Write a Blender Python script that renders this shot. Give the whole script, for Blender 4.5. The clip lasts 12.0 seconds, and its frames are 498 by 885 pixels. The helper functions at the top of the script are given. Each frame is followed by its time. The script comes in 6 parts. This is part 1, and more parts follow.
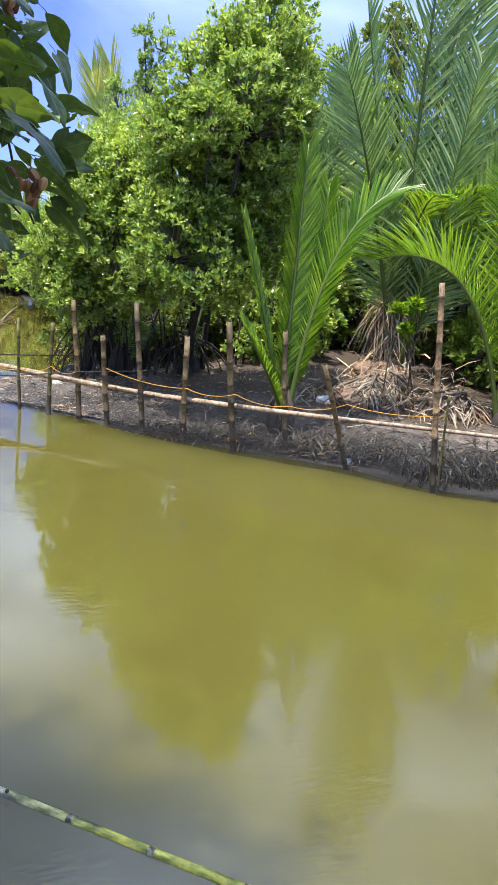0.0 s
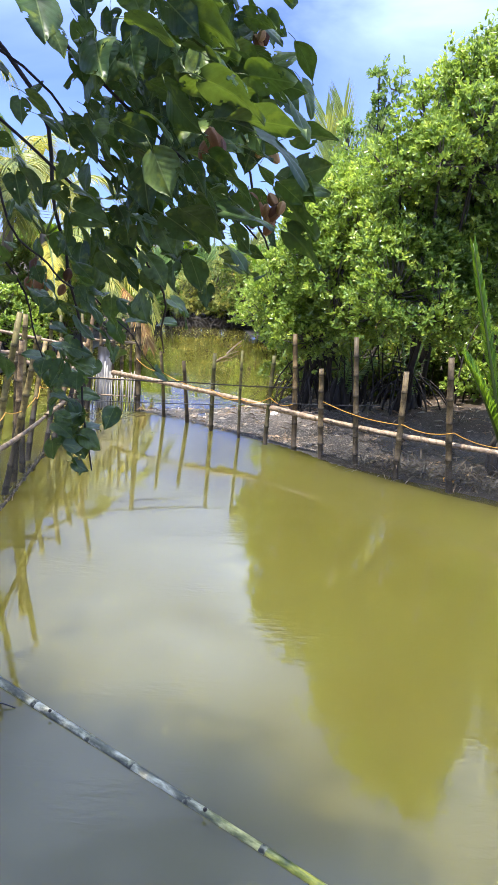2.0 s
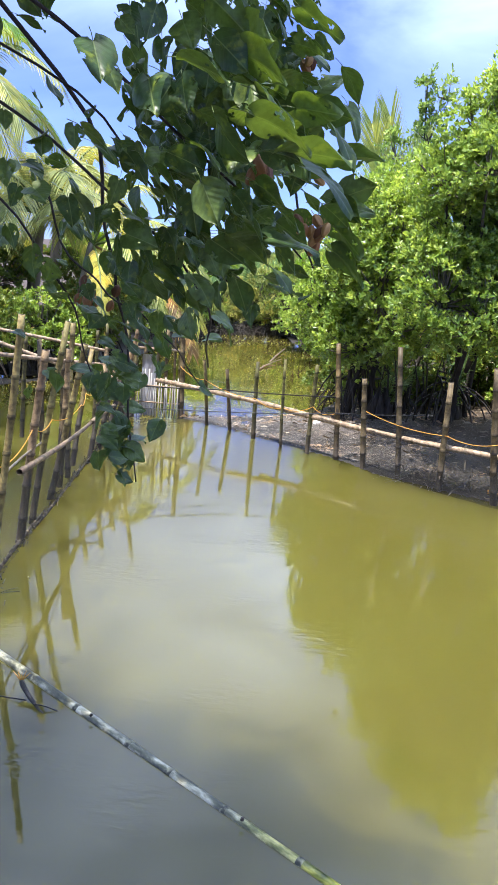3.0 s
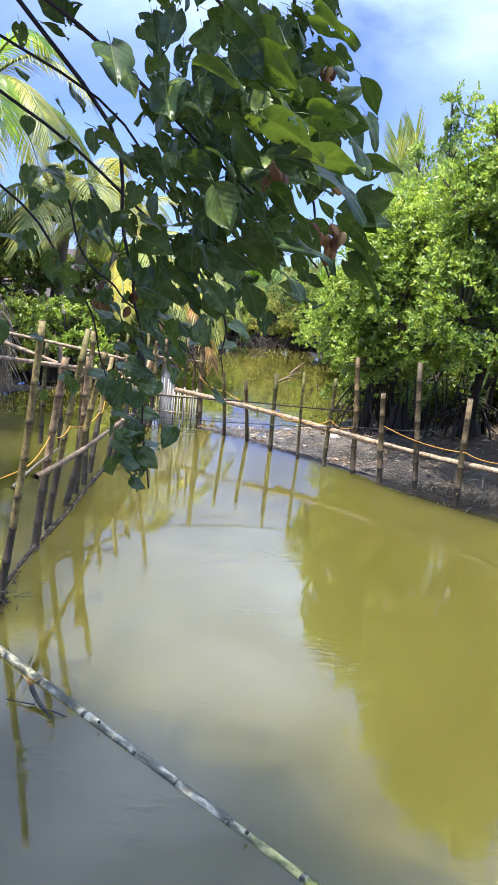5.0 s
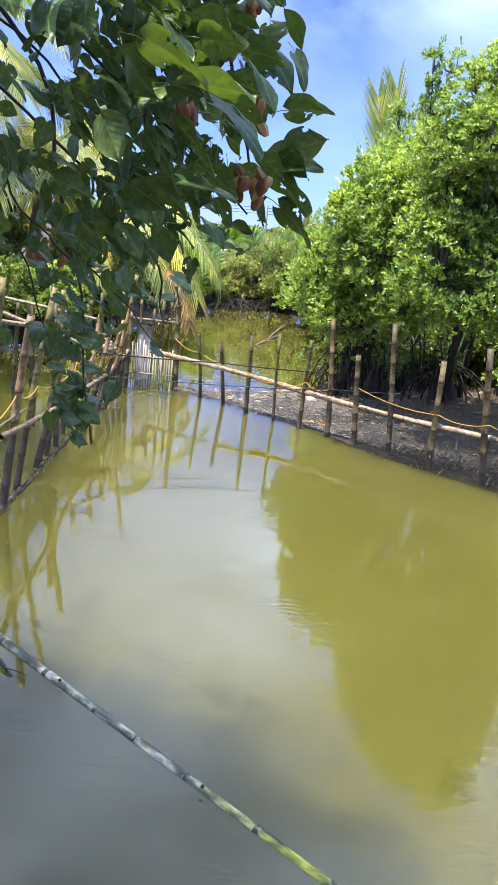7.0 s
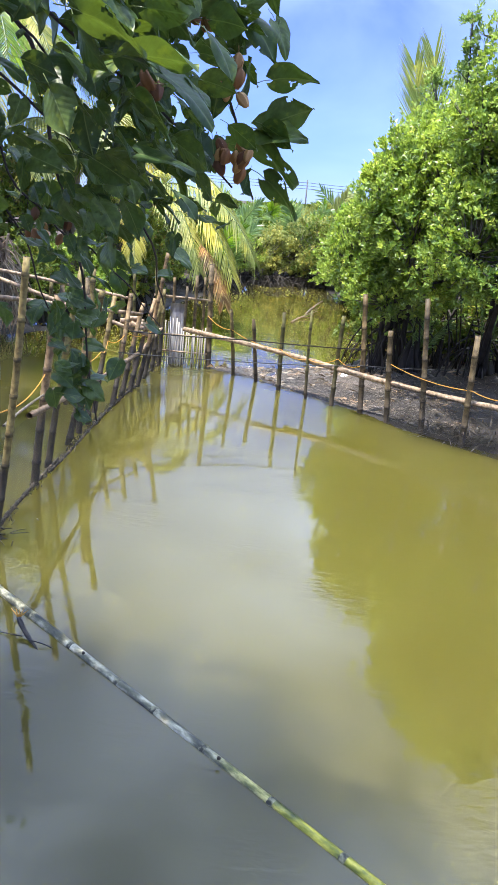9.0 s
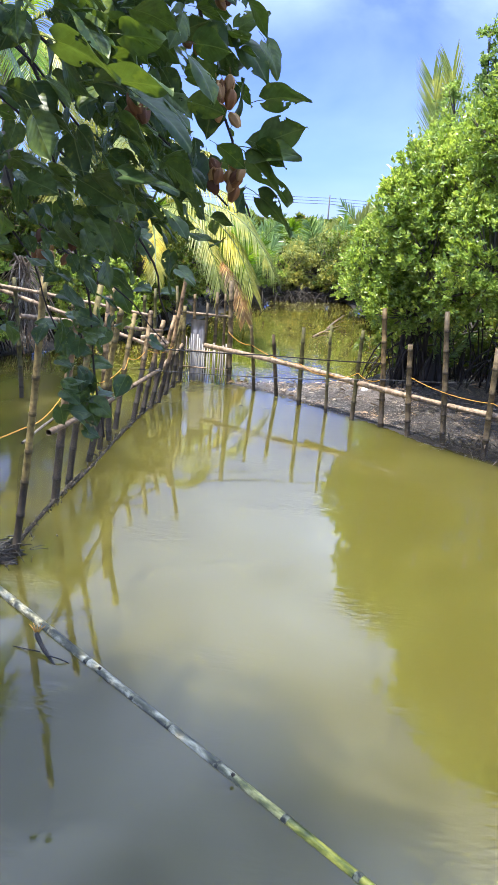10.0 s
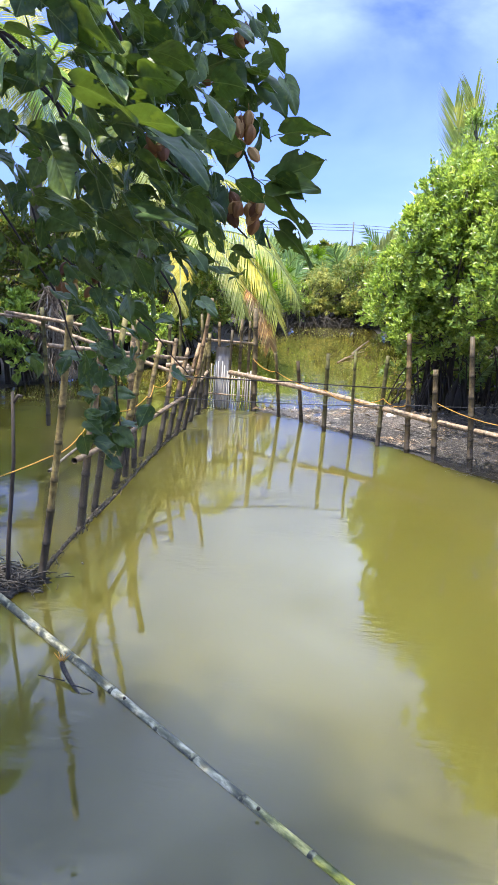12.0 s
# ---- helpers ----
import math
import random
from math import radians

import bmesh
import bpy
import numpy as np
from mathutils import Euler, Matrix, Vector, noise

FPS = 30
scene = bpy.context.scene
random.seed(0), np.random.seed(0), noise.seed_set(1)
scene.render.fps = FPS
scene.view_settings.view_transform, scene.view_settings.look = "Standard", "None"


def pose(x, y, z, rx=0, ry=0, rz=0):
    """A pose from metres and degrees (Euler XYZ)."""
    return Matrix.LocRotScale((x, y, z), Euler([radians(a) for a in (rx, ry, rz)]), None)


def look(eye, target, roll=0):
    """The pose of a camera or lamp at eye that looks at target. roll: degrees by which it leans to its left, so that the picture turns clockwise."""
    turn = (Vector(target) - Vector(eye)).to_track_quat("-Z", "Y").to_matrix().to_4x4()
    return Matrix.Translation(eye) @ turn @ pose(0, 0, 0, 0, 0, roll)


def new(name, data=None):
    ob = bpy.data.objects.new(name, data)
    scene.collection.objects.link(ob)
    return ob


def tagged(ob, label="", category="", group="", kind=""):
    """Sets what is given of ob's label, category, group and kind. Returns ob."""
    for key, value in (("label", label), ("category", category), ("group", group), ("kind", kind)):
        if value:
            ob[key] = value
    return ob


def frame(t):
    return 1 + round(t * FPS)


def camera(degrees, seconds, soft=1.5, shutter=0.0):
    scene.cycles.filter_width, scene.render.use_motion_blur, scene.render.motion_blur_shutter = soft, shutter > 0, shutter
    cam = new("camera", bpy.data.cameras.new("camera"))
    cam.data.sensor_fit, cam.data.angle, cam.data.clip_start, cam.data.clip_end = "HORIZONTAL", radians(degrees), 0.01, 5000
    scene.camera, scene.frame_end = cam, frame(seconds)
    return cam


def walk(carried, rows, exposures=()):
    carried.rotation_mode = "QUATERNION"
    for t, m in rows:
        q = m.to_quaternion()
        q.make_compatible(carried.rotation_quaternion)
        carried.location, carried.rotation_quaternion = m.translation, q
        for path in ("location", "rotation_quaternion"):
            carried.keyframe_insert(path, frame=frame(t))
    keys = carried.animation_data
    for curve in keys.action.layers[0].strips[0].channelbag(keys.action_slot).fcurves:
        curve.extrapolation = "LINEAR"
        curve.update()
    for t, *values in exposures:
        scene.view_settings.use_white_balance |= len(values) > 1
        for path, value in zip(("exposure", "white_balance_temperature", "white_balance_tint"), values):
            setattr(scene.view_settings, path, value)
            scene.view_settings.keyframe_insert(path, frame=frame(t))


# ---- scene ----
cam = camera(36.3, 12.0)
PATH = [
    (0, (0.055, -0.186, 2.431), (0.769, 1.609, 1.893), 5.4),
    (0.5, (0.092, -0.135, 2.387), (0.621, 1.721, 1.86), 4.9),
    (1, (0.069, -0.117, 2.38), (0.451, 1.778, 1.866), 4.7),
    (1.5, (0.059, -0.141, 2.393), (0.322, 1.777, 1.894), 4.4),
    (2, (0.044, -0.139, 2.395), (0.218, 1.792, 1.905), 4.4),
    (2.5, (0.044, -0.15, 2.409), (0.149, 1.788, 1.927), 4.3),
    (3, (0.04, -0.156, 2.422), (0.103, 1.784, 1.941), 4.4),
    (3.5, (0.03, -0.162, 2.42), (0.067, 1.781, 1.945), 4.7),
    (5.5, (0.092, -0.15, 2.402), (0.106, 1.798, 1.951), 5.6),
    (6, (0.132, -0.135, 2.383), (0.182, 1.809, 1.919), 6.0),
    (6.5, (0.125, -0.132, 2.386), (0.207, 1.804, 1.891), 6.1),
    (7, (0.184, -0.129, 2.391), (0.245, 1.795, 1.851), 6.0),
    (9, (0.303, -0.127, 2.397), (0.261, 1.779, 1.791), 4.9),
    (9.5, (0.344, -0.133, 2.406), (0.267, 1.777, 1.816), 4.5),
    (10, (0.364, -0.134, 2.404), (0.252, 1.779, 1.831), 3.8),
    (10.5, (0.37, -0.133, 2.411), (0.232, 1.782, 1.853), 3.5),
    (11, (0.374, -0.132, 2.42), (0.216, 1.787, 1.879), 3.3),
    (11.5, (0.381, -0.128, 2.419), (0.21, 1.793, 1.892), 3.1),
    (12, (0.373, -0.126, 2.414), (0.188, 1.799, 1.902), 2.9),
]
walk(cam, [(t, look(eye, target, roll)) for t, eye, target, roll in PATH], [(0.0, 1.10), (0.5, 1.12), (1.0, 1.26), (1.5, 1.30), (12.0, 1.31)])

# ---- light ----
world = bpy.data.worlds.new("sky")
scene.world = world
world.use_nodes = True
wn, wl = world.node_tree.nodes, world.node_tree.links
wn.clear()
SUN_DIR = Vector((-0.27, -0.14, 0.95)).normalized()
sky = wn.new("ShaderNodeTexSky")
sky.sky_type = "NISHITA"
sky.sun_disc = False
sky.sun_elevation = math.asin(SUN_DIR.z)
sky.sun_rotation = math.atan2(SUN_DIR.x, SUN_DIR.y)
sky.air_density, sky.dust_density, sky.ozone_density = 1.0, 0.0, 3.5
sky.altitude = 2200
# thin broken cloud over the blue
tc = wn.new("ShaderNodeTexCoord")
mp = wn.new("ShaderNodeMapping")
mp.inputs["Scale"].default_value = (1.0, 1.0, 2.6)
mp.inputs["Rotation"].default_value = (0.2, 0.1, 0.6)
cn = wn.new("ShaderNodeTexNoise")
cn.inputs["Scale"].default_value = 2.3
cn.inputs["Detail"].default_value = 7.0
cn.inputs["Roughness"].default_value = 0.52
cn.inputs["Distortion"].default_value = 0.4
cr = wn.new("ShaderNodeValToRGB")
cr.color_ramp.elements[0].position, cr.color_ramp.elements[0].color = 0.32, (0, 0, 0, 1)
cr.color_ramp.elements[1].position, cr.color_ramp.elements[1].color = 0.70, (1, 1, 1, 1)
cm = wn.new("ShaderNodeMix")
cm.data_type = "RGBA"
cm.inputs["B"].default_value = (15.0, 18.0, 23.5, 1)
bgn = wn.new("ShaderNodeBackground")
bgn.inputs["Strength"].default_value = 0.15
won = wn.new("ShaderNodeOutputWorld")
wl.new(tc.outputs["Generated"], mp.inputs["Vector"])
wl.new(mp.outputs["Vector"], cn.inputs["Vector"])
wl.new(cn.outputs["Fac"], cr.inputs["Fac"])
# the cloud thickens overhead and thins out towards the horizon
cz = wn.new("ShaderNodeSeparateXYZ")
wl.new(tc.outputs["Generated"], cz.inputs[0])
ch = wn.new("ShaderNodeValToRGB")
while len(ch.color_ramp.elements) < 5:
    ch.color_ramp.elements.new(0.5)
# the dense cloud near the zenith is out of view, added as fill light
for e, (p, c) in zip(ch.color_ramp.elements, ((0.0, 0.03), (0.20, 0.06), (0.40, 0.38), (0.66, 0.19), (0.95, 0.95))):
    e.position, e.color = p, (c, c, c, 1)
wl.new(cz.outputs["Z"], ch.inputs["Fac"])
ck = wn.new("ShaderNodeMath")
ck.operation = "MULTIPLY"
wl.new(cr.outputs["Color"], ck.inputs[0])
wl.new(ch.outputs["Color"], ck.inputs[1])
wl.new(ck.outputs[0], cm.inputs["Factor"])
sk = wn.new("ShaderNodeMix")
sk.data_type, sk.blend_type = "RGBA", "MULTIPLY"
sk.inputs["Factor"].default_value = 1.0
hz = wn.new("ShaderNodeValToRGB")
hz.color_ramp.elements[0].position, hz.color_ramp.elements[0].color = 0.0, (0.215, 0.285, 0.62, 1)
hz.color_ramp.elements[1].position, hz.color_ramp.elements[1].color = 0.30, (0.44, 0.455, 0.84, 1)
wl.new(cz.outputs["Z"], hz.inputs["Fac"])
wl.new(hz.outputs["Color"], sk.inputs["B"])
wl.new(sky.outputs["Color"], sk.inputs["A"])
wl.new(sk.outputs["Result"], cm.inputs["A"])
wl.new(cm.outputs["Result"], bgn.inputs["Color"])
wl.new(bgn.outputs["Background"], won.inputs["Surface"])
sun = new("sun", bpy.data.lights.new("sun", "SUN"))
sun.data.energy, sun.data.angle, sun.data.color = 4.7, radians(0.53), (1.0, 0.95, 0.86)
sun.matrix_world = look((0, 0, 30), Vector((0, 0, 30)) - SUN_DIR)


# ---- materials ----
def material(name, color=(0.5, 0.5, 0.5), rough=0.7):
    m = bpy.data.materials.new(name)
    m.use_nodes = True
    b = m.node_tree.nodes["Principled BSDF"]
    b.inputs["Base Color"].default_value = (*color, 1)
    b.inputs["Roughness"].default_value = rough
    return m, m.node_tree.nodes, m.node_tree.links, b


def noise_tex(n, l, scale, detail=4, coord="Object", squash=None, rough=0.55, distort=0.0):
    c = n.new("ShaderNodeTexCoord")
    t = n.new("ShaderNodeTexNoise")
    t.inputs["Scale"].default_value = scale
    t.inputs["Detail"].default_value = detail
    t.inputs["Roughness"].default_value = rough
    t.inputs["Distortion"].default_value = distort
    out = c.outputs[coord]
    if squash:
        m = n.new("ShaderNodeMapping")
        m.inputs["Scale"].default_value = squash
        l.new(out, m.inputs["Vector"])
        out = m.outputs["Vector"]
    l.new(out, t.inputs["Vector"])
    return t


def ramp(n, l, source, stops):
    r = n.new("ShaderNodeValToRGB")
    e = r.color_ramp.elements
    while len(e) < len(stops):
        e.new(0.5)
    for k, (p, c) in enumerate(stops):
        e[k].position, e[k].color = p, (*c, 1)
    l.new(source, r.inputs["Fac"])
    return r


def blend(n, l, fac, a, b, mode="MIX"):
    x = n.new("ShaderNodeMix")
    x.data_type, x.blend_type = "RGBA", mode
    for sock, v in (("Factor", fac), ("A", a), ("B", b)):
        if isinstance(v, (int, float)):
            x.inputs[sock].default_value = v
        elif isinstance(v, tuple):
            x.inputs[sock].default_value = (*v, 1)
        else:
            l.new(v, x.inputs[sock])
    return x.outputs["Result"]


def bump(n, l, b, height, strength=0.3, distance=0.01):
    u = n.new("ShaderNodeBump")
    u.inputs["Strength"].default_value = strength
    u.inputs["Distance"].default_value = distance
    l.new(height, u.inputs["Height"])
    l.new(u.outputs["Normal"], b.inputs["Normal"])


def leaf_material(name, dark, mid, bright, through_color, gloss=0.35, translucent=0.35, island=True, dead=None, spec=0.5, patch=1.7):
    """Leaf blade: varied greens, light shining through, a waxy gloss."""
    m, n, l, b = material(name, mid, gloss)
    if island:
        g = n.new("ShaderNodeNewGeometry")
        rnd = g.outputs["Random Per Island"]
    else:
        g = n.new("ShaderNodeObjectInfo")
        rnd = g.outputs["Random"]
    stops = [(0.0, dark), (0.5, mid), (0.92, bright)]
    if dead:
        stops.append((0.965, dead))
    col = ramp(n, l, rnd, stops).outputs["Color"]
    t = noise_tex(n, l, 9.0 if island else 5.0, 3 if island else 7)
    low, high = (0.72, 1.15) if island else (0.42, 1.4)
    if not island:
        own = n.new("ShaderNodeMath")
        own.operation = "MULTIPLY"
        own.inputs[1].default_value = 60.0
        l.new(rnd, own.inputs[0])
        t.noise_dimensions = "4D"
        l.new(own.outputs[0], t.inputs["W"])
    shade = ramp(n, l, t.outputs["Fac"], [(0.3, (low, low, low)), (0.7, (high, high, high))])
    col = blend(n, l, 1.0, col, shade.outputs["Color"], "MULTIPLY")
    if island:
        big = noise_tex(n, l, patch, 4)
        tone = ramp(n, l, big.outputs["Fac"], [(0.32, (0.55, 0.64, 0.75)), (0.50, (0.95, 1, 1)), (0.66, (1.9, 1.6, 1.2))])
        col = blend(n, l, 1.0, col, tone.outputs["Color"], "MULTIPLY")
    else:
        blot = noise_tex(n, l, 3.4, 5)
        blot.noise_dimensions = "4D"
        l.new(own.outputs[0], blot.inputs["W"])
        spots = ramp(n, l, blot.outputs["Fac"], [(0.56, (0, 0, 0)), (0.68, (0.75, 0.75, 0.75))])
        col = blend(n, l, spots.outputs["Color"], col, (0.20, 0.25, 0.03))
    l.new(col, b.inputs["Base Color"])
    b.inputs["Specular IOR Level"].default_value = spec
    tr = n.new("ShaderNodeBsdfTranslucent")
    tcol = blend(n, l, 0.65, col, through_color)
    l.new(tcol, tr.inputs["Color"])
    mx = n.new("ShaderNodeMixShader")
    mx.inputs["Fac"].default_value = translucent
    l.new(b.outputs["BSDF"], mx.inputs[1])
    l.new(tr.outputs["BSDF"], mx.inputs[2])
    l.new(mx.outputs["Shader"], n["Material Output"].inputs["Surface"])
    return m


def bark_material(name, a, c, scale=12.0):
    m, n, l, b = material(name, a, 0.85)
    t = noise_tex(n, l, scale, 6, squash=(1, 1, 0.25))
    col = ramp(n, l, t.outputs["Fac"], [(0.3, a), (0.7, c)])
    l.new(col.outputs["Color"], b.inputs["Base Color"])
    bump(n, l, b, t.outputs["Fac"], 0.6, 0.01)
    return m


def bamboo_material(name, pale, tan, green_share, mud=0.0, dim=1.0):
    """Cut bamboo: straw, grey or green by the culm, streaked and blotched, with a dried coat of mud up to the tide line."""
    m, n, l, b = material(name, tan, 0.62)
    info = n.new("ShaderNodeObjectInfo")
    t = noise_tex(n, l, 7.0, 5, squash=(1, 1, 0.12))
    base = ramp(n, l, t.outputs["Fac"], [(0.3, tan), (0.72, pale)]).outputs["Color"]
    if green_share:
        tint = ramp(n, l, info.outputs["Random"], [(0.0, (0.62, 0.80, 0.42)), (green_share, (0.85, 0.92, 0.62)), (green_share + 0.12, (1.0, 1.0, 1.0)), (0.72, (1.12, 1.0, 0.82)), (0.86, (0.62, 0.62, 0.64)), (1.0, (0.9, 0.88, 0.85))]).outputs["Color"]
        base = blend(n, l, 1.0, base, tint, "MULTIPLY")
    s = noise_tex(n, l, 26.0, 4)
    spot = ramp(n, l, s.outputs["Fac"], [(0.40, (0.42, 0.37, 0.32)), (0.56, (1, 1, 1))]).outputs["Color"]
    base = blend(n, l, 0.85, base, spot, "MULTIPLY")
    stain = noise_tex(n, l, 3.2, 5, squash=(1, 1, 0.45), rough=0.65)
    dark = ramp(n, l, stain.outputs["Fac"], [(0.40, (0.30, 0.29, 0.26)), (0.56, (1, 1, 1))]).outputs["Color"]
    base = blend(n, l, 0.75 if green_share else 0.4, base, dark, "MULTIPLY")
    if mud:
        geo = n.new("ShaderNodeNewGeometry")
        xyz = n.new("ShaderNodeSeparateXYZ")
        l.new(geo.outputs["Position"], xyz.inputs[0])
        w = noise_tex(n, l, 6.0, 5, squash=(1, 1, 0.35))
        add = n.new("ShaderNodeMath")
        add.operation = "MULTIPLY_ADD"
        l.new(w.outputs["Fac"], add.inputs[0])
        add.inputs[1].default_value = 0.7
        l.new(xyz.outputs["Z"], add.inputs[2])
        k = ramp(n, l, add.outputs[0], [(mud * 0.78, (0.95, 0.95, 0.95)), (mud * 1.28, (0, 0, 0))]).outputs["Color"]
        mudcol = blend(n, l, s.outputs["Fac"], (0.010, 0.008, 0.006), (0.055, 0.043, 0.032)) if mud > 1 else blend(n, l, s.outputs["Fac"], (0.022, 0.016, 0.011), (0.095, 0.072, 0.050))
        base = blend(n, l, k, base, mudcol)
    if dim != 1.0:
        base = blend(n, l, 1.0, base, (dim, dim, dim), "MULTIPLY")
    l.new(base, b.inputs["Base Color"])
    bump(n, l, b, s.outputs["Fac"], 0.35, 0.004)
    return m


# water: turbid green-brown, smooth with soft ripples
WATER, n, l, b = material("turbid_water", (0.2, 0.19, 0.03), 0.03)
b.inputs["IOR"].default_value = 1.72
b.inputs["Subsurface Weight"].default_value = 1.0
b.inputs["Subsurface Radius"].default_value = (2.2, 2.2, 1.15)
b.inputs["Subsurface Scale"].default_value = 1.7
t = noise_tex(n, l, 0.35, 3, distort=0.6)
col = ramp(n, l, t.outputs["Fac"], [(0.3, (0.083, 0.074, 0.014)), (0.7, (0.095, 0.085, 0.018))])
l.new(col.outputs["Color"], b.inputs["Base Color"])
r1 = noise_tex(n, l, 1.0, 2, squash=(8.0, 22.0, 1), distort=0.3)
r2 = noise_tex(n, l, 1.0, 2, squash=(0.9, 1.3, 1))
mul = n.new("ShaderNodeMath")
mul.operation = "MULTIPLY"
patch = ramp(n, l, r2.outputs["Fac"], [(0.50, (0.07, 0.07, 0.07)), (0.74, (1, 1, 1))])
l.new(r1.outputs["Fac"], mul.inputs[0])
l.new(patch.outputs["Color"], mul.inputs[1])
bump(n, l, b, mul.outputs[0], 0.18, 0.02)

# ground: grey mud by the water, litter brown and weeds further off
GROUND, n, l, b = material("mud_ground", (0.15, 0.13, 0.11), 0.8)
t1 = noise_tex(n, l, 1.3, 5)
t2 = noise_tex(n, l, 18.0, 6, rough=0.7)
t3 = noise_tex(n, l, 65.0, 4, rough=0.75)
fine = blend(n, l, 0.5, t2.outputs["Fac"], t3.outputs["Fac"])
mud = ramp(n, l, fine, [(0.36, (0.040, 0.033, 0.029)), (0.5, (0.105, 0.087, 0.077)), (0.64, (0.25, 0.212, 0.188))]).outputs["Color"]
# soil colour is darkened to stand in for tree shade on the bank
soil = ramp(n, l, fine, [(0.36, (0.016, 0.011, 0.007)), (0.6, (0.07, 0.044, 0.027))]).outputs["Color"]
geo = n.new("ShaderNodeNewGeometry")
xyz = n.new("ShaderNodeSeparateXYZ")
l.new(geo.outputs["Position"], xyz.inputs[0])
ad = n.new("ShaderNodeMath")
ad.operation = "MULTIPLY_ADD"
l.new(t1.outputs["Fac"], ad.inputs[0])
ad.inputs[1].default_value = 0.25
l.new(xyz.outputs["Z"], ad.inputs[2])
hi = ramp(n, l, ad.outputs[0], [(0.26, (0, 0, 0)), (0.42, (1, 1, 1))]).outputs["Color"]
# low mud darkened for wet ground and, at the right end, palm shade
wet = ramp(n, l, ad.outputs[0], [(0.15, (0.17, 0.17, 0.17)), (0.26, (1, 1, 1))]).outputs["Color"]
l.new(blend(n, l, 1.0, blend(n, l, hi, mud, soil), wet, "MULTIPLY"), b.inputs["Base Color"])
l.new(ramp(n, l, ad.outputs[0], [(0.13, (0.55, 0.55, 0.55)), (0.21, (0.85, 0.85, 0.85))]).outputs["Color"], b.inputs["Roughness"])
bump(n, l, b, fine, 0.55, 0.02)

# the soil's sunlit tone, put into the colour of the mounds
MOUND, n, l, b = material("sunlit_soil", (0.2, 0.13, 0.09), 0.9)
t = noise_tex(n, l, 9.0, 6, rough=0.7)
l.new(ramp(n, l, t.outputs["Fac"], [(0.35, (0.05, 0.032, 0.022)), (0.65, (0.27, 0.175, 0.12))]).outputs["Color"], b.inputs["Base Color"])
bump(n, l, b, t.outputs["Fac"], 0.9, 0.03)
BAMBOO = bamboo_material("weathered_bamboo", (0.31, 0.235, 0.115), (0.13, 0.092, 0.042), 0.42, 0.58)
BAMBOO_NODE = bamboo_material("weathered_bamboo_node", (0.31, 0.235, 0.115), (0.13, 0.092, 0.042), 0.42, 0.58, 0.5)
BAMBOO_WET = bamboo_material("mud_stained_bamboo", (0.46, 0.33, 0.18), (0.25, 0.16, 0.08), 0.26, 1.12)
BAMBOO_WET_NODE = bamboo_material("mud_stained_bamboo_node", (0.46, 0.33, 0.18), (0.25, 0.16, 0.08), 0.26, 1.12, 0.5)
BAMBOO_PALE = bamboo_material("pale_bamboo", (0.50, 0.38, 0.26), (0.30, 0.20, 0.12), 0.0)
BAMBOO_RAIL = bamboo_material("brown_bamboo", (0.36, 0.26, 0.17), (0.15, 0.10, 0.065), 0.0)
BAMBOO_GREY = bamboo_material("silvered_bamboo", (0.30, 0.26, 0.21), (0.14, 0.115, 0.09), 0.0)
NODE_RING, n, l, b = material("bamboo_node", (0.16, 0.12, 0.07), 0.6)
t = noise_tex(n, l, 30, 3)
l.new(ramp(n, l, t.outputs["Fac"], [(0.3, (0.07, 0.05, 0.03)), (0.7, (0.24, 0.18, 0.11))]).outputs["Color"], b.inputs["Base Color"])
HOLLOW, _, _, _ = material("bamboo_hollow", (0.12, 0.09, 0.06), 0.9)

FLOAT_POLE, n, l, b = material("floating_bamboo", (0.3, 0.3, 0.2), 0.38)
t = noise_tex(n, l, 5.0, 6, squash=(1, 1, 0.35))
s = noise_tex(n, l, 14.0, 6, squash=(1, 1, 0.4), rough=0.65)
xo = n.new("ShaderNodeTexCoord")
sx = n.new("ShaderNodeSeparateXYZ")
l.new(xo.outputs["Object"], sx.inputs[0])
ga = n.new("ShaderNodeMath")
ga.operation = "MULTIPLY_ADD"
l.new(t.outputs["Fac"], ga.inputs[0])
ga.inputs[1].default_value = 1.4
l.new(sx.outputs["Z"], ga.inputs[2])
pale = ramp(n, l, s.outputs["Fac"], [(0.36, (0.016, 0.018, 0.012)), (0.48, (0.105, 0.105, 0.065)), (0.62, (0.48, 0.46, 0.34))]).outputs["Color"]
green = ramp(n, l, s.outputs["Fac"], [(0.36, (0.035, 0.05, 0.010)), (0.46, (0.19, 0.20, 0.020)), (0.60, (0.56, 0.50, 0.07))]).outputs["Color"]
gk = n.new("ShaderNodeMapRange")
gk.inputs["From Min"].default_value, gk.inputs["From Max"].default_value = 3.3, 3.85
l.new(ga.outputs[0], gk.inputs["Value"])
l.new(blend(n, l, gk.outputs["Result"], pale, green), b.inputs["Base Color"])
bump(n, l, b, s.outputs["Fac"], 0.3, 0.004)
FLOAT_NODE, n, l, b = material("floating_bamboo_node", (0.1, 0.1, 0.06), 0.5)
t = noise_tex(n, l, 40, 3)
l.new(ramp(n, l, t.outputs["Fac"], [(0.4, (0.02, 0.02, 0.012)), (0.62, (0.26, 0.25, 0.15))]).outputs["Color"], b.inputs["Base Color"])


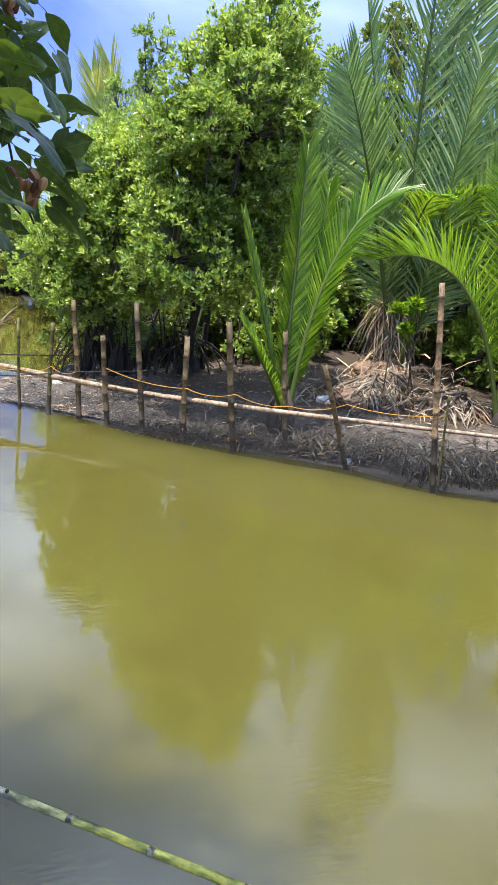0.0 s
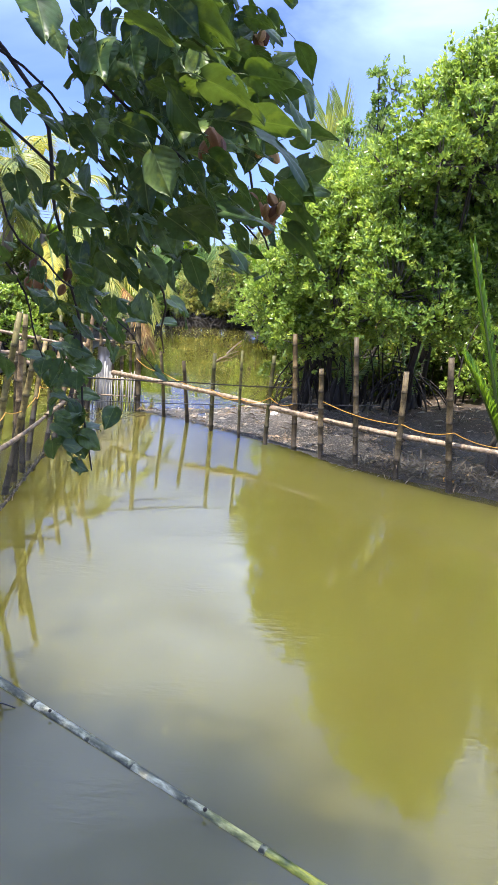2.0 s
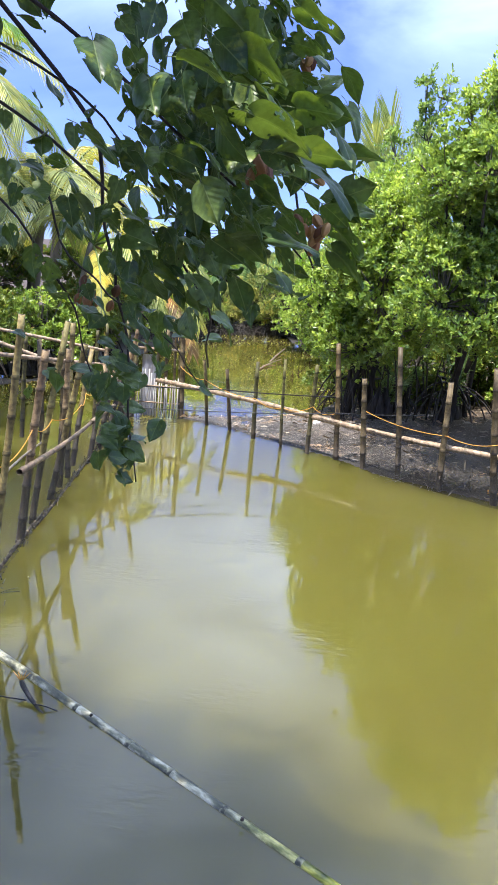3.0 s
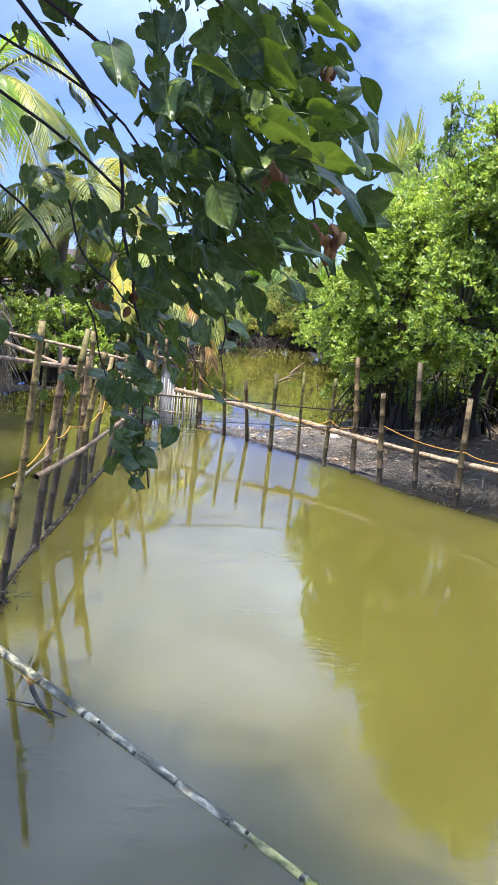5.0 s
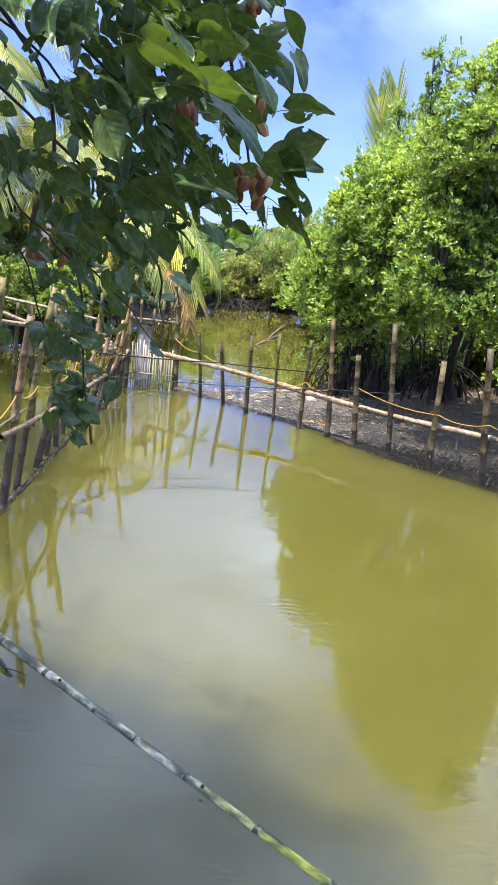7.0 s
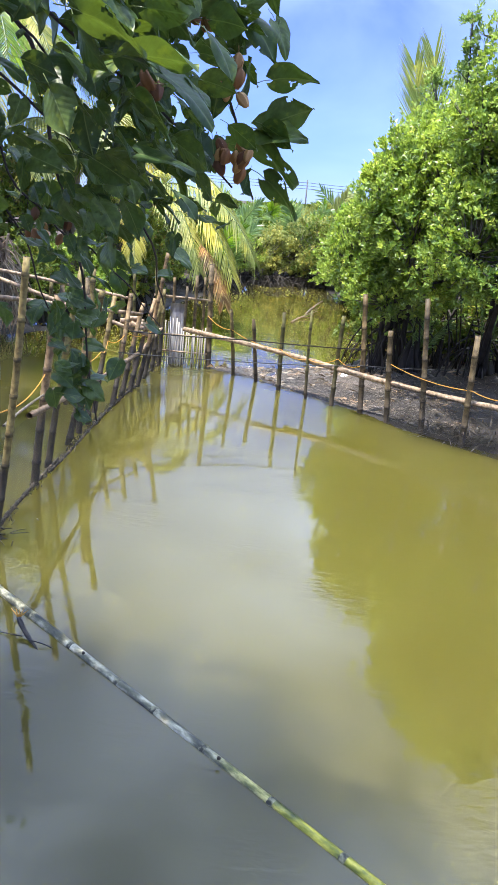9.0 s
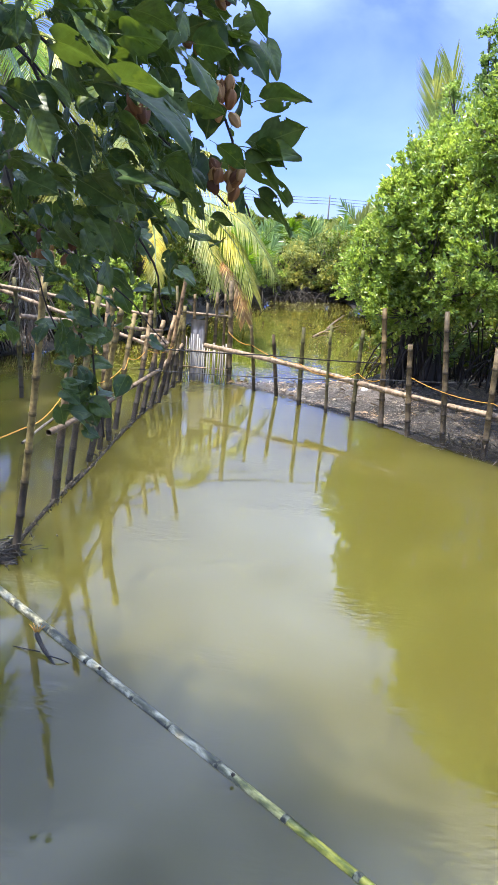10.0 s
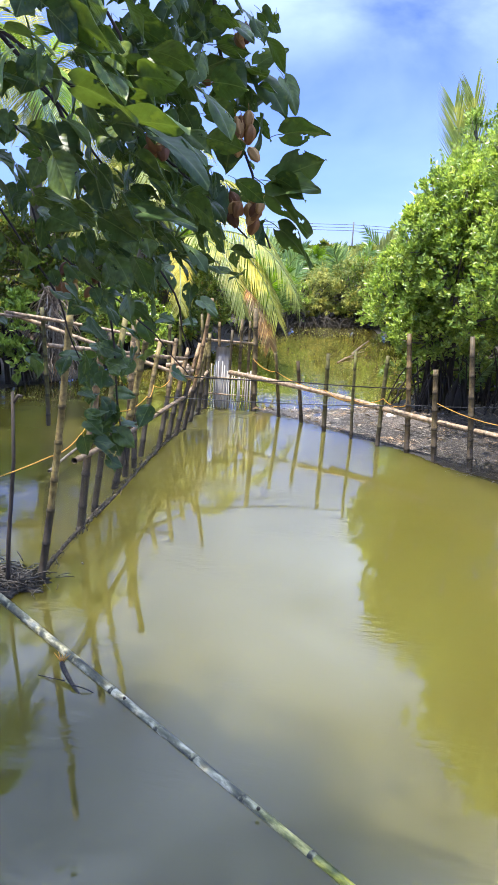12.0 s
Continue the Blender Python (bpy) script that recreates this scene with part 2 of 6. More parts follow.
def net_material(name, color, cover, cell):
    """Knotted fishing net: thin cords with open cells between them, and a film of silt."""
    m, n, l, b = material(name, color, 0.8)
    c = n.new("ShaderNodeTexCoord")
    f = noise_tex(n, l, cell, 2)
    s = noise_tex(n, l, 6.0, 5, squash=(1, 1, 0.12))
    a = n.new("ShaderNodeMath")
    a.operation = "MULTIPLY_ADD"
    l.new(s.outputs["Fac"], a.inputs[0])
    a.inputs[1].default_value = 0.7
    l.new(f.outputs["Fac"], a.inputs[2])
    k = n.new("ShaderNodeMapRange")
    k.inputs["From Min"].default_value, k.inputs["From Max"].default_value = 0.55, 1.15
    k.inputs["To Min"].default_value, k.inputs["To Max"].default_value = cover - 0.2, cover + 0.2
    l.new(a.outputs[0], k.inputs["Value"])
    tr = n.new("ShaderNodeBsdfTransparent")
    mx = n.new("ShaderNodeMixShader")
    l.new(k.outputs["Result"], mx.inputs["Fac"])
    l.new(tr.outputs["BSDF"], mx.inputs[1])
    l.new(b.outputs["BSDF"], mx.inputs[2])
    l.new(mx.outputs["Shader"], n["Material Output"].inputs["Surface"])
    return m


NET_GREY = net_material("grey_net", (0.12, 0.10, 0.072), 0.33, 160.0)
NET_DARK = net_material("dark_net", (0.012, 0.012, 0.013), 0.48, 160.0)
ROPE_YELLOW, _, _, _ = material("yellow_rope", (0.46, 0.23, 0.03), 0.7)
CORD_BLACK, _, _, _ = material("black_cord", (0.012, 0.012, 0.012), 0.9)
CORD_GREY, _, _, _ = material("grey_cord", (0.035, 0.036, 0.04), 0.8)
SLAT, n, l, b = material("bleached_slat", (0.6, 0.58, 0.52), 0.7)
t = noise_tex(n, l, 8, 4, squash=(1, 1, 0.2))
l.new(ramp(n, l, t.outputs["Fac"], [(0.3, (0.20, 0.18, 0.155)), (0.65, (0.48, 0.45, 0.42))]).outputs["Color"], b.inputs["Base Color"])
SHEET, n, l, b = material("pale_sheet", (0.6, 0.6, 0.62), 0.6)
t = noise_tex(n, l, 6, 5, squash=(1, 1, 0.3))
l.new(ramp(n, l, t.outputs["Fac"], [(0.34, (0.22, 0.20, 0.20)), (0.6, (0.62, 0.60, 0.62))]).outputs["Color"], b.inputs["Base Color"])

BLACK_MUD, n, l, b = material("black_mud", (0.02, 0.018, 0.016), 0.45)
t = noise_tex(n, l, 22, 6, rough=0.75)
l.new(ramp(n, l, t.outputs["Fac"], [(0.36, (0.007, 0.006, 0.005)), (0.56, (0.03, 0.026, 0.022)), (0.70, (0.12, 0.105, 0.09))]).outputs["Color"], b.inputs["Base Color"])
bump(n, l, b, t.outputs["Fac"], 1.0, 0.02)

BARK = bark_material("mangrove_bark", (0.014, 0.011, 0.009), (0.055, 0.044, 0.035))
BRANCH = bark_material("grey_branch_bark", (0.06, 0.05, 0.04), (0.17, 0.15, 0.125), 18)
TWIG = bark_material("twig_bark", (0.016, 0.012, 0.010), (0.06, 0.045, 0.035), 30)
PALM_TRUNK = bark_material("palm_trunk", (0.10, 0.08, 0.06), (0.27, 0.23, 0.19), 6)
DEAD_FROND = leaf_material("dry_frond", (0.10, 0.07, 0.05), (0.22, 0.16, 0.115), (0.44, 0.36, 0.28), (0.35, 0.24, 0.13), 0.7, 0.15)
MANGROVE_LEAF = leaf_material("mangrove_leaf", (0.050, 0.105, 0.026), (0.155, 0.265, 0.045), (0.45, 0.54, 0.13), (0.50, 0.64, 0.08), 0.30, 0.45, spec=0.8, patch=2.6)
SAPLING_LEAF = leaf_material("sapling_leaf", (0.08, 0.15, 0.045), (0.16, 0.26, 0.07), (0.28, 0.38, 0.10), (0.38, 0.52, 0.10), 0.35, 0.40)
BUSH_LEAF = leaf_material("bush_leaf", (0.06, 0.11, 0.02), (0.11, 0.18, 0.03), (0.24, 0.28, 0.05), (0.3, 0.36, 0.05), 0.45, 0.30, dead=(0.3, 0.2, 0.06))
DRY_BUSH_LEAF = leaf_material("yellow_bush_leaf", (0.17, 0.20, 0.05), (0.29, 0.32, 0.09), (0.42, 0.42, 0.15), (0.46, 0.50, 0.13), 0.5, 0.40)
NIPA_LEAF = leaf_material("nipa_leaf", (0.045, 0.115, 0.008), (0.105, 0.225, 0.012), (0.24, 0.36, 0.026), (0.40, 0.58, 0.03), 0.34, 0.42)
NIPA_GOLD = leaf_material("yellow_nipa_leaf", (0.12, 0.18, 0.012), (0.25, 0.31, 0.02), (0.42, 0.44, 0.05), (0.55, 0.58, 0.04), 0.36, 0.42)
NIPA_OLD = leaf_material("old_nipa_leaf", (0.09, 0.165, 0.06), (0.18, 0.28, 0.10), (0.34, 0.44, 0.17), (0.34, 0.50, 0.12), 0.28, 0.40, spec=0.8)
FAN_LEAF = leaf_material("pale_palm_leaf", (0.26, 0.31, 0.10), (0.40, 0.45, 0.14), (0.55, 0.58, 0.20), (0.60, 0.66, 0.16), 0.45, 0.55)
NIPA_STEM, n, l, b = material("nipa_stem", (0.085, 0.12, 0.025), 0.4)
COCO_LEAF = leaf_material("coconut_leaf", (0.19, 0.23, 0.06), (0.32, 0.35, 0.10), (0.46, 0.45, 0.16), (0.44, 0.46, 0.09), 0.42, 0.38)
COCO_YELLOW = leaf_material("yellow_frond", (0.27, 0.29, 0.055), (0.40, 0.41, 0.085), (0.54, 0.52, 0.16), (0.50, 0.49, 0.07), 0.42, 0.40)
COCO_DRY = leaf_material("dry_coconut_frond", (0.14, 0.075, 0.035), (0.26, 0.15, 0.06), (0.46, 0.34, 0.13), (0.40, 0.27, 0.08), 0.6, 0.25)
COCO_GOLD = leaf_material("golden_frond", (0.28, 0.25, 0.035), (0.40, 0.36, 0.055), (0.52, 0.47, 0.12), (0.46, 0.40, 0.05), 0.45, 0.35)
BROAD_LEAF = leaf_material("broad_leaf", (0.027, 0.060, 0.021), (0.046, 0.088, 0.026), (0.095, 0.145, 0.030), (0.23, 0.35, 0.025), 0.42, 0.21, island=False, spec=0.38)
vn, vl = BROAD_LEAF.node_tree.nodes, BROAD_LEAF.node_tree.links
vc = vn.new("ShaderNodeTexCoord")
vs = vn.new("ShaderNodeSeparateXYZ")
vl.new(vc.outputs["Object"], vs.inputs[0])
va = vn.new("ShaderNodeMath")
va.operation = "ABSOLUTE"
vl.new(vs.outputs["X"], va.inputs[0])
vd = vn.new("ShaderNodeMath")
vd.operation = "MULTIPLY_ADD"
vl.new(va.outputs[0], vd.inputs[0])
vd.inputs[1].default_value = -0.8
vl.new(vs.outputs["Y"], vd.inputs[2])
vw = vn.new("ShaderNodeMath")
vw.operation = "PINGPONG"
vl.new(vd.outputs[0], vw.inputs[0])
vw.inputs[1].default_value = 0.075
bump(vn, vl, vn["Principled BSDF"], vw.outputs[0], 0.14, 0.03)
rib = ramp(vn, vl, va.outputs[0], [(0.008, (0.8, 0.8, 0.8)), (0.02, (0, 0, 0))]).outputs["Color"]
vein = ramp(vn, vl, vw.outputs[0], [(0.0, (0.35, 0.35, 0.35)), (0.008, (0, 0, 0))]).outputs["Color"]
leaf_paint = vn["Principled BSDF"].inputs["Base Color"].links[0].from_socket
leaf_paint = blend(vn, vl, vein, leaf_paint, (0.11, 0.16, 0.05))
vl.new(blend(vn, vl, rib, leaf_paint, (0.16, 0.21, 0.07)), vn["Principled BSDF"].inputs["Base Color"])
POD, n, l, b = material("papery_pod", (0.25, 0.12, 0.07), 0.6)
inf = n.new("ShaderNodeObjectInfo")
pc = ramp(n, l, inf.outputs["Random"], [(0.0, (0.11, 0.040, 0.014)), (0.55, (0.30, 0.135, 0.042)), (1.0, (0.52, 0.31, 0.11))]).outputs["Color"]
t = noise_tex(n, l, 60, 3)
l.new(blend(n, l, 0.5, pc, ramp(n, l, t.outputs["Fac"], [(0.3, (0.5, 0.5, 0.5)), (0.7, (1.2, 1.2, 1.2))]).outputs["Color"], "MULTIPLY"), b.inputs["Base Color"])
WET_DEBRIS = leaf_material("wet_debris", (0.010, 0.008, 0.007), (0.028, 0.022, 0.018), (0.085, 0.072, 0.060), (0.05, 0.04, 0.03), 0.5, 0.05)
LITTER = leaf_material("leaf_litter", (0.04, 0.03, 0.024), (0.115, 0.09, 0.072), (0.27, 0.23, 0.195), (0.2, 0.15, 0.1), 0.7, 0.1)
PALE_LITTER = leaf_material("pale_litter", (0.115, 0.094, 0.084), (0.175, 0.145, 0.13), (0.27, 0.228, 0.203), (0.3, 0.25, 0.2), 0.8, 0.1)
TRASH_WHITE, _, _, _ = material("white_plastic", (0.75, 0.76, 0.78), 0.4)
CONCRETE_POLE, _, _, _ = material("grey_pole", (0.10, 0.10, 0.11), 0.9)


# ---- makers ----
def thing(name, label, category, group="", kind="", at=(0, 0, 0)):
    ob = new(name)
    ob.location = at
    ob.empty_display_size = 0.1
    return tagged(ob, label, category, group, kind)


def link_mesh(name, bm, mats, parent=None, label=""):
    me = bpy.data.meshes.new(name)
    bm.to_mesh(me)
    bm.free()
    for m in mats if isinstance(mats, (list, tuple)) else [mats]:
        me.materials.append(m)
    ob = new(name, me)
    if parent:
        ob.parent = parent
    if label:
        tagged(ob, label)
    return ob


def part(name, bm, mat, parent, label=""):
    """One mesh under a thing; its vertices are given in the thing's own frame."""
    return link_mesh(name, bm, mat, parent, label)


def mesh_from(name, verts, faces, mats, parent=None, label="", smooth=False):
    me = bpy.data.meshes.new(name)
    me.from_pydata(verts, [], faces)
    for m in mats if isinstance(mats, (list, tuple)) else [mats]:
        me.materials.append(m)
    if smooth:
        me.polygons.foreach_set("use_smooth", [True] * len(me.polygons))
    ob = new(name, me)
    ob.parent = parent
    if label:
        tagged(ob, label)
    return ob


def frame_of(d):
    d = d.normalized()
    side = d.cross(Vector((0, 0, 1)))
    if side.length < 1e-3:
        side = Vector((1, 0, 0))
    side.normalize()
    return side, side.cross(d).normalized()


def tube(bm, pts, radii, sides=8, cap=True, slots=None):
    """A swept tube through pts."""
    rings = []
    pts = [Vector(p) for p in pts]
    side0 = None
    for k, p in enumerate(pts):
        d = pts[min(k + 1, len(pts) - 1)] - pts[max(k - 1, 0)]
        s, u = frame_of(d)
        if side0 is not None:
            s = (side0 - d.normalized() * side0.dot(d.normalized())).normalized()
            u = s.cross(d.normalized())
        side0 = s
        r = radii[k] if isinstance(radii, (list, tuple)) else radii
        rings.append([bm.verts.new(p + r * (math.cos(a) * s + math.sin(a) * u)) for a in (2 * math.pi * j / sides for j in range(sides))])
    for k in range(len(rings) - 1):
        for j in range(sides):
            f = bm.faces.new((rings[k][j], rings[k][(j + 1) % sides], rings[k + 1][(j + 1) % sides], rings[k + 1][j]))
            f.smooth = True
            if slots:
                f.material_index = slots[k]
    if cap:
        bm.faces.new(list(reversed(rings[0])))
        bm.faces.new(rings[-1])
    return rings


def arc(p0, p1, p2, count):
    p0, p1, p2 = Vector(p0), Vector(p1), Vector(p2)
    return [(1 - s) ** 2 * p0 + 2 * s * (1 - s) * p1 + s * s * p2 for s in (k / (count - 1) for k in range(count))]


def bamboo_bm(length, radius, rng, bend=0.01, gap=0.30, hollow=True, swell=1.11):
    """A culm along z with swollen nodes, a slight bend and an open, cut top."""
    bm = bmesh.new()
    pts, radii, slots = [], [], []
    z, a = 0.0, rng.uniform(0, 6.28)
    nextnode = rng.uniform(0.05, gap)
    stations = [0.0]
    while nextnode < length - 0.04:
        stations += [nextnode - 0.016, nextnode - 0.006, nextnode + 0.006, nextnode + 0.016]
        nextnode += gap * rng.uniform(0.8, 1.2)
    stations.append(length)
    for k, z in enumerate(stations):
        w = math.sin(math.pi * z / length) * bend * length
        pts.append((math.cos(a) * w, math.sin(a) * w, z))
        taper = 1 - 0.22 * z / length
        ring = 0 < k < len(stations) - 1 and (k - 1) % 4 in (1, 2)
        radii.append(radius * taper * (swell if ring else 1.0))
        slots.append(1 if 0 < k < len(stations) - 1 and (k - 1) % 4 in (0, 1, 2) else 0)
    rings = tube(bm, pts, radii, 10, cap=False, slots=slots)
    top = Vector(pts[-1])
    if hollow:
        outer = rings[-1]
        inner = [bm.verts.new(top + (v.co - top) * 0.78) for v in outer]
        deep = [bm.verts.new(top + (v.co - top) * 0.74 - Vector((0, 0, min(0.12, length / 3)))) for v in outer]
        c = len(outer)
        for j in range(c):
            bm.faces.new((outer[j], outer[(j + 1) % c], inner[(j + 1) % c], inner[j])).material_index = 1
            bm.faces.new((inner[j], inner[(j + 1) % c], deep[(j + 1) % c], deep[j])).material_index = 2
        bm.faces.new(deep).material_index = 2
    return bm


def along(p, q, roll=0.0):
    d = Vector(q) - Vector(p)
    return Matrix.Translation(p) @ d.to_track_quat("Z", "Y").to_matrix().to_4x4() @ Matrix.Rotation(roll, 4, "Z")


def bamboo(name, p, q, radius, parent, rng, mat=None, bend=0.008, label="", gap=0.25, swell=1.17, node=None):
    bm = bamboo_bm((Vector(q) - Vector(p)).length, radius, rng, bend, gap, True, swell)
    mat = mat or BAMBOO
    node = node or (BAMBOO_NODE if mat == BAMBOO else BAMBOO_WET_NODE if mat == BAMBOO_WET else NODE_RING)
    ob = link_mesh(name, bm, [mat, node, HOLLOW], parent, label)
    ob.matrix_basis = along(p, q, rng.uniform(0, 6))
    return ob


def line(name, pts, radius, mat, parent, label="", sag=0.0, steps=10):
    """A cord from point to point, hanging a little between them."""
    path = []
    for a, c in zip(pts, pts[1:]):
        a, c = Vector(a), Vector(c)
        for k in range(steps):
            s = k / steps
            path.append(a.lerp(c, s) - Vector((0, 0, 4 * sag * s * (1 - s))))
    path.append(Vector(pts[-1]))
    bm = bmesh.new()
    tube(bm, path, radius, 5)
    return part(name, bm, mat, parent, label)


def leaf_cloud(centers, axes, count, length, width, rng, spread=0.9, fold=0.25, wilt=0.0):
    """Rosettes of leaves, each of two blades folded along the midrib: vertex and face arrays."""
    m = len(centers)
    axes = axes / np.linalg.norm(axes, axis=1, keepdims=True)
    ref = np.where(np.abs(axes[:, 2:3]) < 0.9, np.array([[0, 0, 1.0]]), np.array([[1.0, 0, 0]]))
    s = np.cross(axes, ref)
    s /= np.linalg.norm(s, axis=1, keepdims=True)
    u = np.cross(s, axes)
    c = np.repeat(np.arange(m), count)
    k = m * count
    ang = rng.uniform(0, 2 * np.pi, k)
    tilt = rng.uniform(0.25, spread * 1.5, k)
    out = np.cos(ang)[:, None] * s[c] + np.sin(ang)[:, None] * u[c]
    d = np.cos(tilt)[:, None] * axes[c] + np.sin(tilt)[:, None] * out
    d[:, 2] -= wilt
    d /= np.linalg.norm(d, axis=1, keepdims=True)
    side = np.cross(d, axes[c] + 0.001)
    side /= np.linalg.norm(side, axis=1, keepdims=True) + 1e-9
    up = np.cross(side, d)
    ln = length * rng.uniform(0.6, 1.15, k)[:, None]
    wd = width * rng.uniform(0.75, 1.1, k)[:, None]
    base = centers[c] + d * 0.012 + rng.normal(0, 0.012, (k, 3))
    lift = up * wd * fold
    v = np.stack([base, base + d * ln * 0.33 + side * wd * 0.5 + lift, base + d * ln * 0.72 + side * wd * 0.42 + lift, base + d * ln,
                  base + d * ln * 0.72 - side * wd * 0.42 + lift, base + d * ln * 0.33 - side * wd * 0.5 + lift], axis=1).reshape(-1, 3)
    o = np.arange(k)[:, None] * 6
    f = np.concatenate([o + np.array([[0, 1, 2, 3]]), o + np.array([[0, 3, 4, 5]])], axis=0)
    return v, f


def clump_points(blobs, density, rng, size=0.22, per=11):
    """Leafy twig ends gathered in clumps over the outer part of several egg-shaped masses: centres, axes, clump hubs."""
    pts, axs, hubs = [], [], []
    for (cx, cy, cz, rx, ry, rz) in blobs:
        area = 4 * math.pi * ((rx * ry) ** 1.6 / 3 + (rx * rz) ** 1.6 / 3 + (ry * rz) ** 1.6 / 3) ** (1 / 1.6)
        m = max(2, int(area * density / per))
        d = rng.normal(0, 1, (m, 3))
        d /= np.linalg.norm(d, axis=1, keepdims=True)
        r = 0.52 + 0.48 * rng.uniform(0, 1, m) ** 0.55
        r = np.where(rng.uniform(0, 1, m) < 0.16, r * rng.uniform(1.0, 1.22, m), r)
        hub = d * r[:, None] * np.array([rx, ry, rz]) + np.array([cx, cy, cz])
        rad = np.minimum(size * rng.uniform(0.55, 1.35, m), 0.7 * min(rx, rz))
        k = np.repeat(np.arange(m), rng.integers(int(per * 0.6), int(per * 1.5), m))
        o = rng.normal(0, 1, (len(k), 3))
        o /= np.linalg.norm(o, axis=1, keepdims=True)
        o *= rng.uniform(0.35, 1.0, len(k))[:, None] ** 0.6
        o[:, 2] = np.abs(o[:, 2]) * 1.1 - 0.35
        pts.append(hub[k] + o * rad[k][:, None])
        axs.append(o * 0.9 + d[k] * 0.35 + np.array([0, 0, 0.75]) + rng.normal(0, 0.22, (len(k), 3)))
        hubs += [(Vector(h), Vector((cx, cy, cz))) for h in hub]
    return np.concatenate(pts), np.concatenate(axs), hubs


def tree(name, label, category, base, stems, blobs, density, count, length, width, leaf_mat, seed, roots=0, group="", bark=None, min_z=0.3, wilt=0.0, trunk_r=0.05, gaps=0.0, shoots=0, size=0.22):
    """A shrub or tree: several leaning stems with limbs, and a crown of leaf rosettes gathered in clumps."""
    rng = np.random.default_rng(seed)
    rr = random.Random(seed)
    t = thing(name, label, category, group, at=base)
    b0 = Vector(base)
    bm = bmesh.new()
    for k, blob in enumerate(blobs):
        c = Vector(blob[:3]) - b0
        if k < stems:
            foot = Vector((rr.uniform(-0.35, 0.35), rr.uniform(-0.3, 0.3), -0.15))
            mid = Vector((foot.x * 0.5 + c.x * 0.35, foot.y * 0.5 + c.y * 0.35, c.z * 0.55))
            pts = arc(foot, mid, c + Vector((0, 0, blob[5] * 0.55)), 9)
            tube(bm, pts, [trunk_r * (1 - 0.085 * j) for j in range(9)], 7)
        elif stems:
            q = Vector(blobs[k % stems][:3]) - b0
            tube(bm, arc(Vector((q.x * 0.6, q.y * 0.6, q.z * 0.55)), Vector((c.x * 0.8, c.y * 0.8, c.z * 0.6)), c, 6), [trunk_r * 0.6 * (1 - 0.12 * i) for i in range(6)], 6)
    for k in range(roots):
        a = rr.uniform(0, 6.28)
        r = rr.uniform(0.3, 0.9)
        p = Vector((rr.uniform(-0.25, 0.25), rr.uniform(-0.2, 0.2), rr.uniform(0.35, 0.9)))
        e = Vector((math.cos(a) * r, math.sin(a) * r * 0.8, -0.15))
        tube(bm, arc(p, Vector((e.x * 0.75, e.y * 0.75, p.z * 1.02)), e, 7), [0.016 - 0.001 * i for i in range(7)], 5)
    p, a, hubs = clump_points(blobs, density, rng, size)
    if stems:
        for h, c in hubs:
            if h.z < min_z + 0.1:
                continue
            q = c.lerp(h, 0.15) - Vector((0, 0, 0.25 * (h - c).length))
            tube(bm, arc(q - b0, (q + h) / 2 - b0 + Vector((0, 0, -0.05)), h - b0, 4), [0.013, 0.010, 0.007, 0.004], 4, slots=[1, 1, 1])
    if stems or roots:
        part("trunk", bm, [bark or BARK, BRANCH], t)
    else:
        bm.free()
    keep = p[:, 2] > min_z + 0.15 * np.sin(p[:, 0] * 5)
    if gaps:
        lump = np.sin(p[:, 0] * 6.1 + 2.0 * np.sin(p[:, 2] * 3.7)) + np.sin(p[:, 1] * 5.3 + p[:, 2] * 4.9) + np.sin(p[:, 2] * 7.7 - p[:, 0] * 3.1)
        keep &= lump > -3.0 + 3.0 * gaps + 0.6 * rng.normal(0, 1, len(p))
    p, a = p[keep], a[keep]
    v, f = leaf_cloud(p - np.array(base), a, count, length, width, rng, wilt=wilt)
    if shoots:
        # young leafy shoots standing out of the crown
        tops = np.argsort(-(p[:, 2] - 0.35 * p[:, 1] + rng.normal(0, 0.9, len(p))))[:shoots]
        d = a[tops] / np.linalg.norm(a[tops], axis=1, keepdims=True) * 0.6 + np.array([0, 0, 0.5])
        ln = rng.uniform(0.06, 0.26, (len(tops), 1))
        q = np.concatenate([p[tops] + d * ln * s for s in (0.35, 0.6, 0.8, 1.0)])
        v2, f2 = leaf_cloud(q - np.array(base), np.concatenate([d] * 4), 3, length * 0.95, width, rng, spread=1.0)
        s0, s1 = p[tops] - d * 0.1 - np.array(base), p[tops] + d * ln - np.array(base)
        side = np.array([0.004, 0.001, 0])
        v3 = np.stack([s0 - side, s0 + side, s1 + side * 0.4, s1 - side * 0.4], 1).reshape(-1, 3)
        f3 = np.arange(len(tops))[:, None] * 4 + np.array([[0, 1, 2, 3]])
        f = np.concatenate([f, f2 + len(v), f3 + len(v) + len(v2)])
        v = np.concatenate([v, v2, v3])
    mesh_from("crown", v, f, leaf_mat, t)
    return t


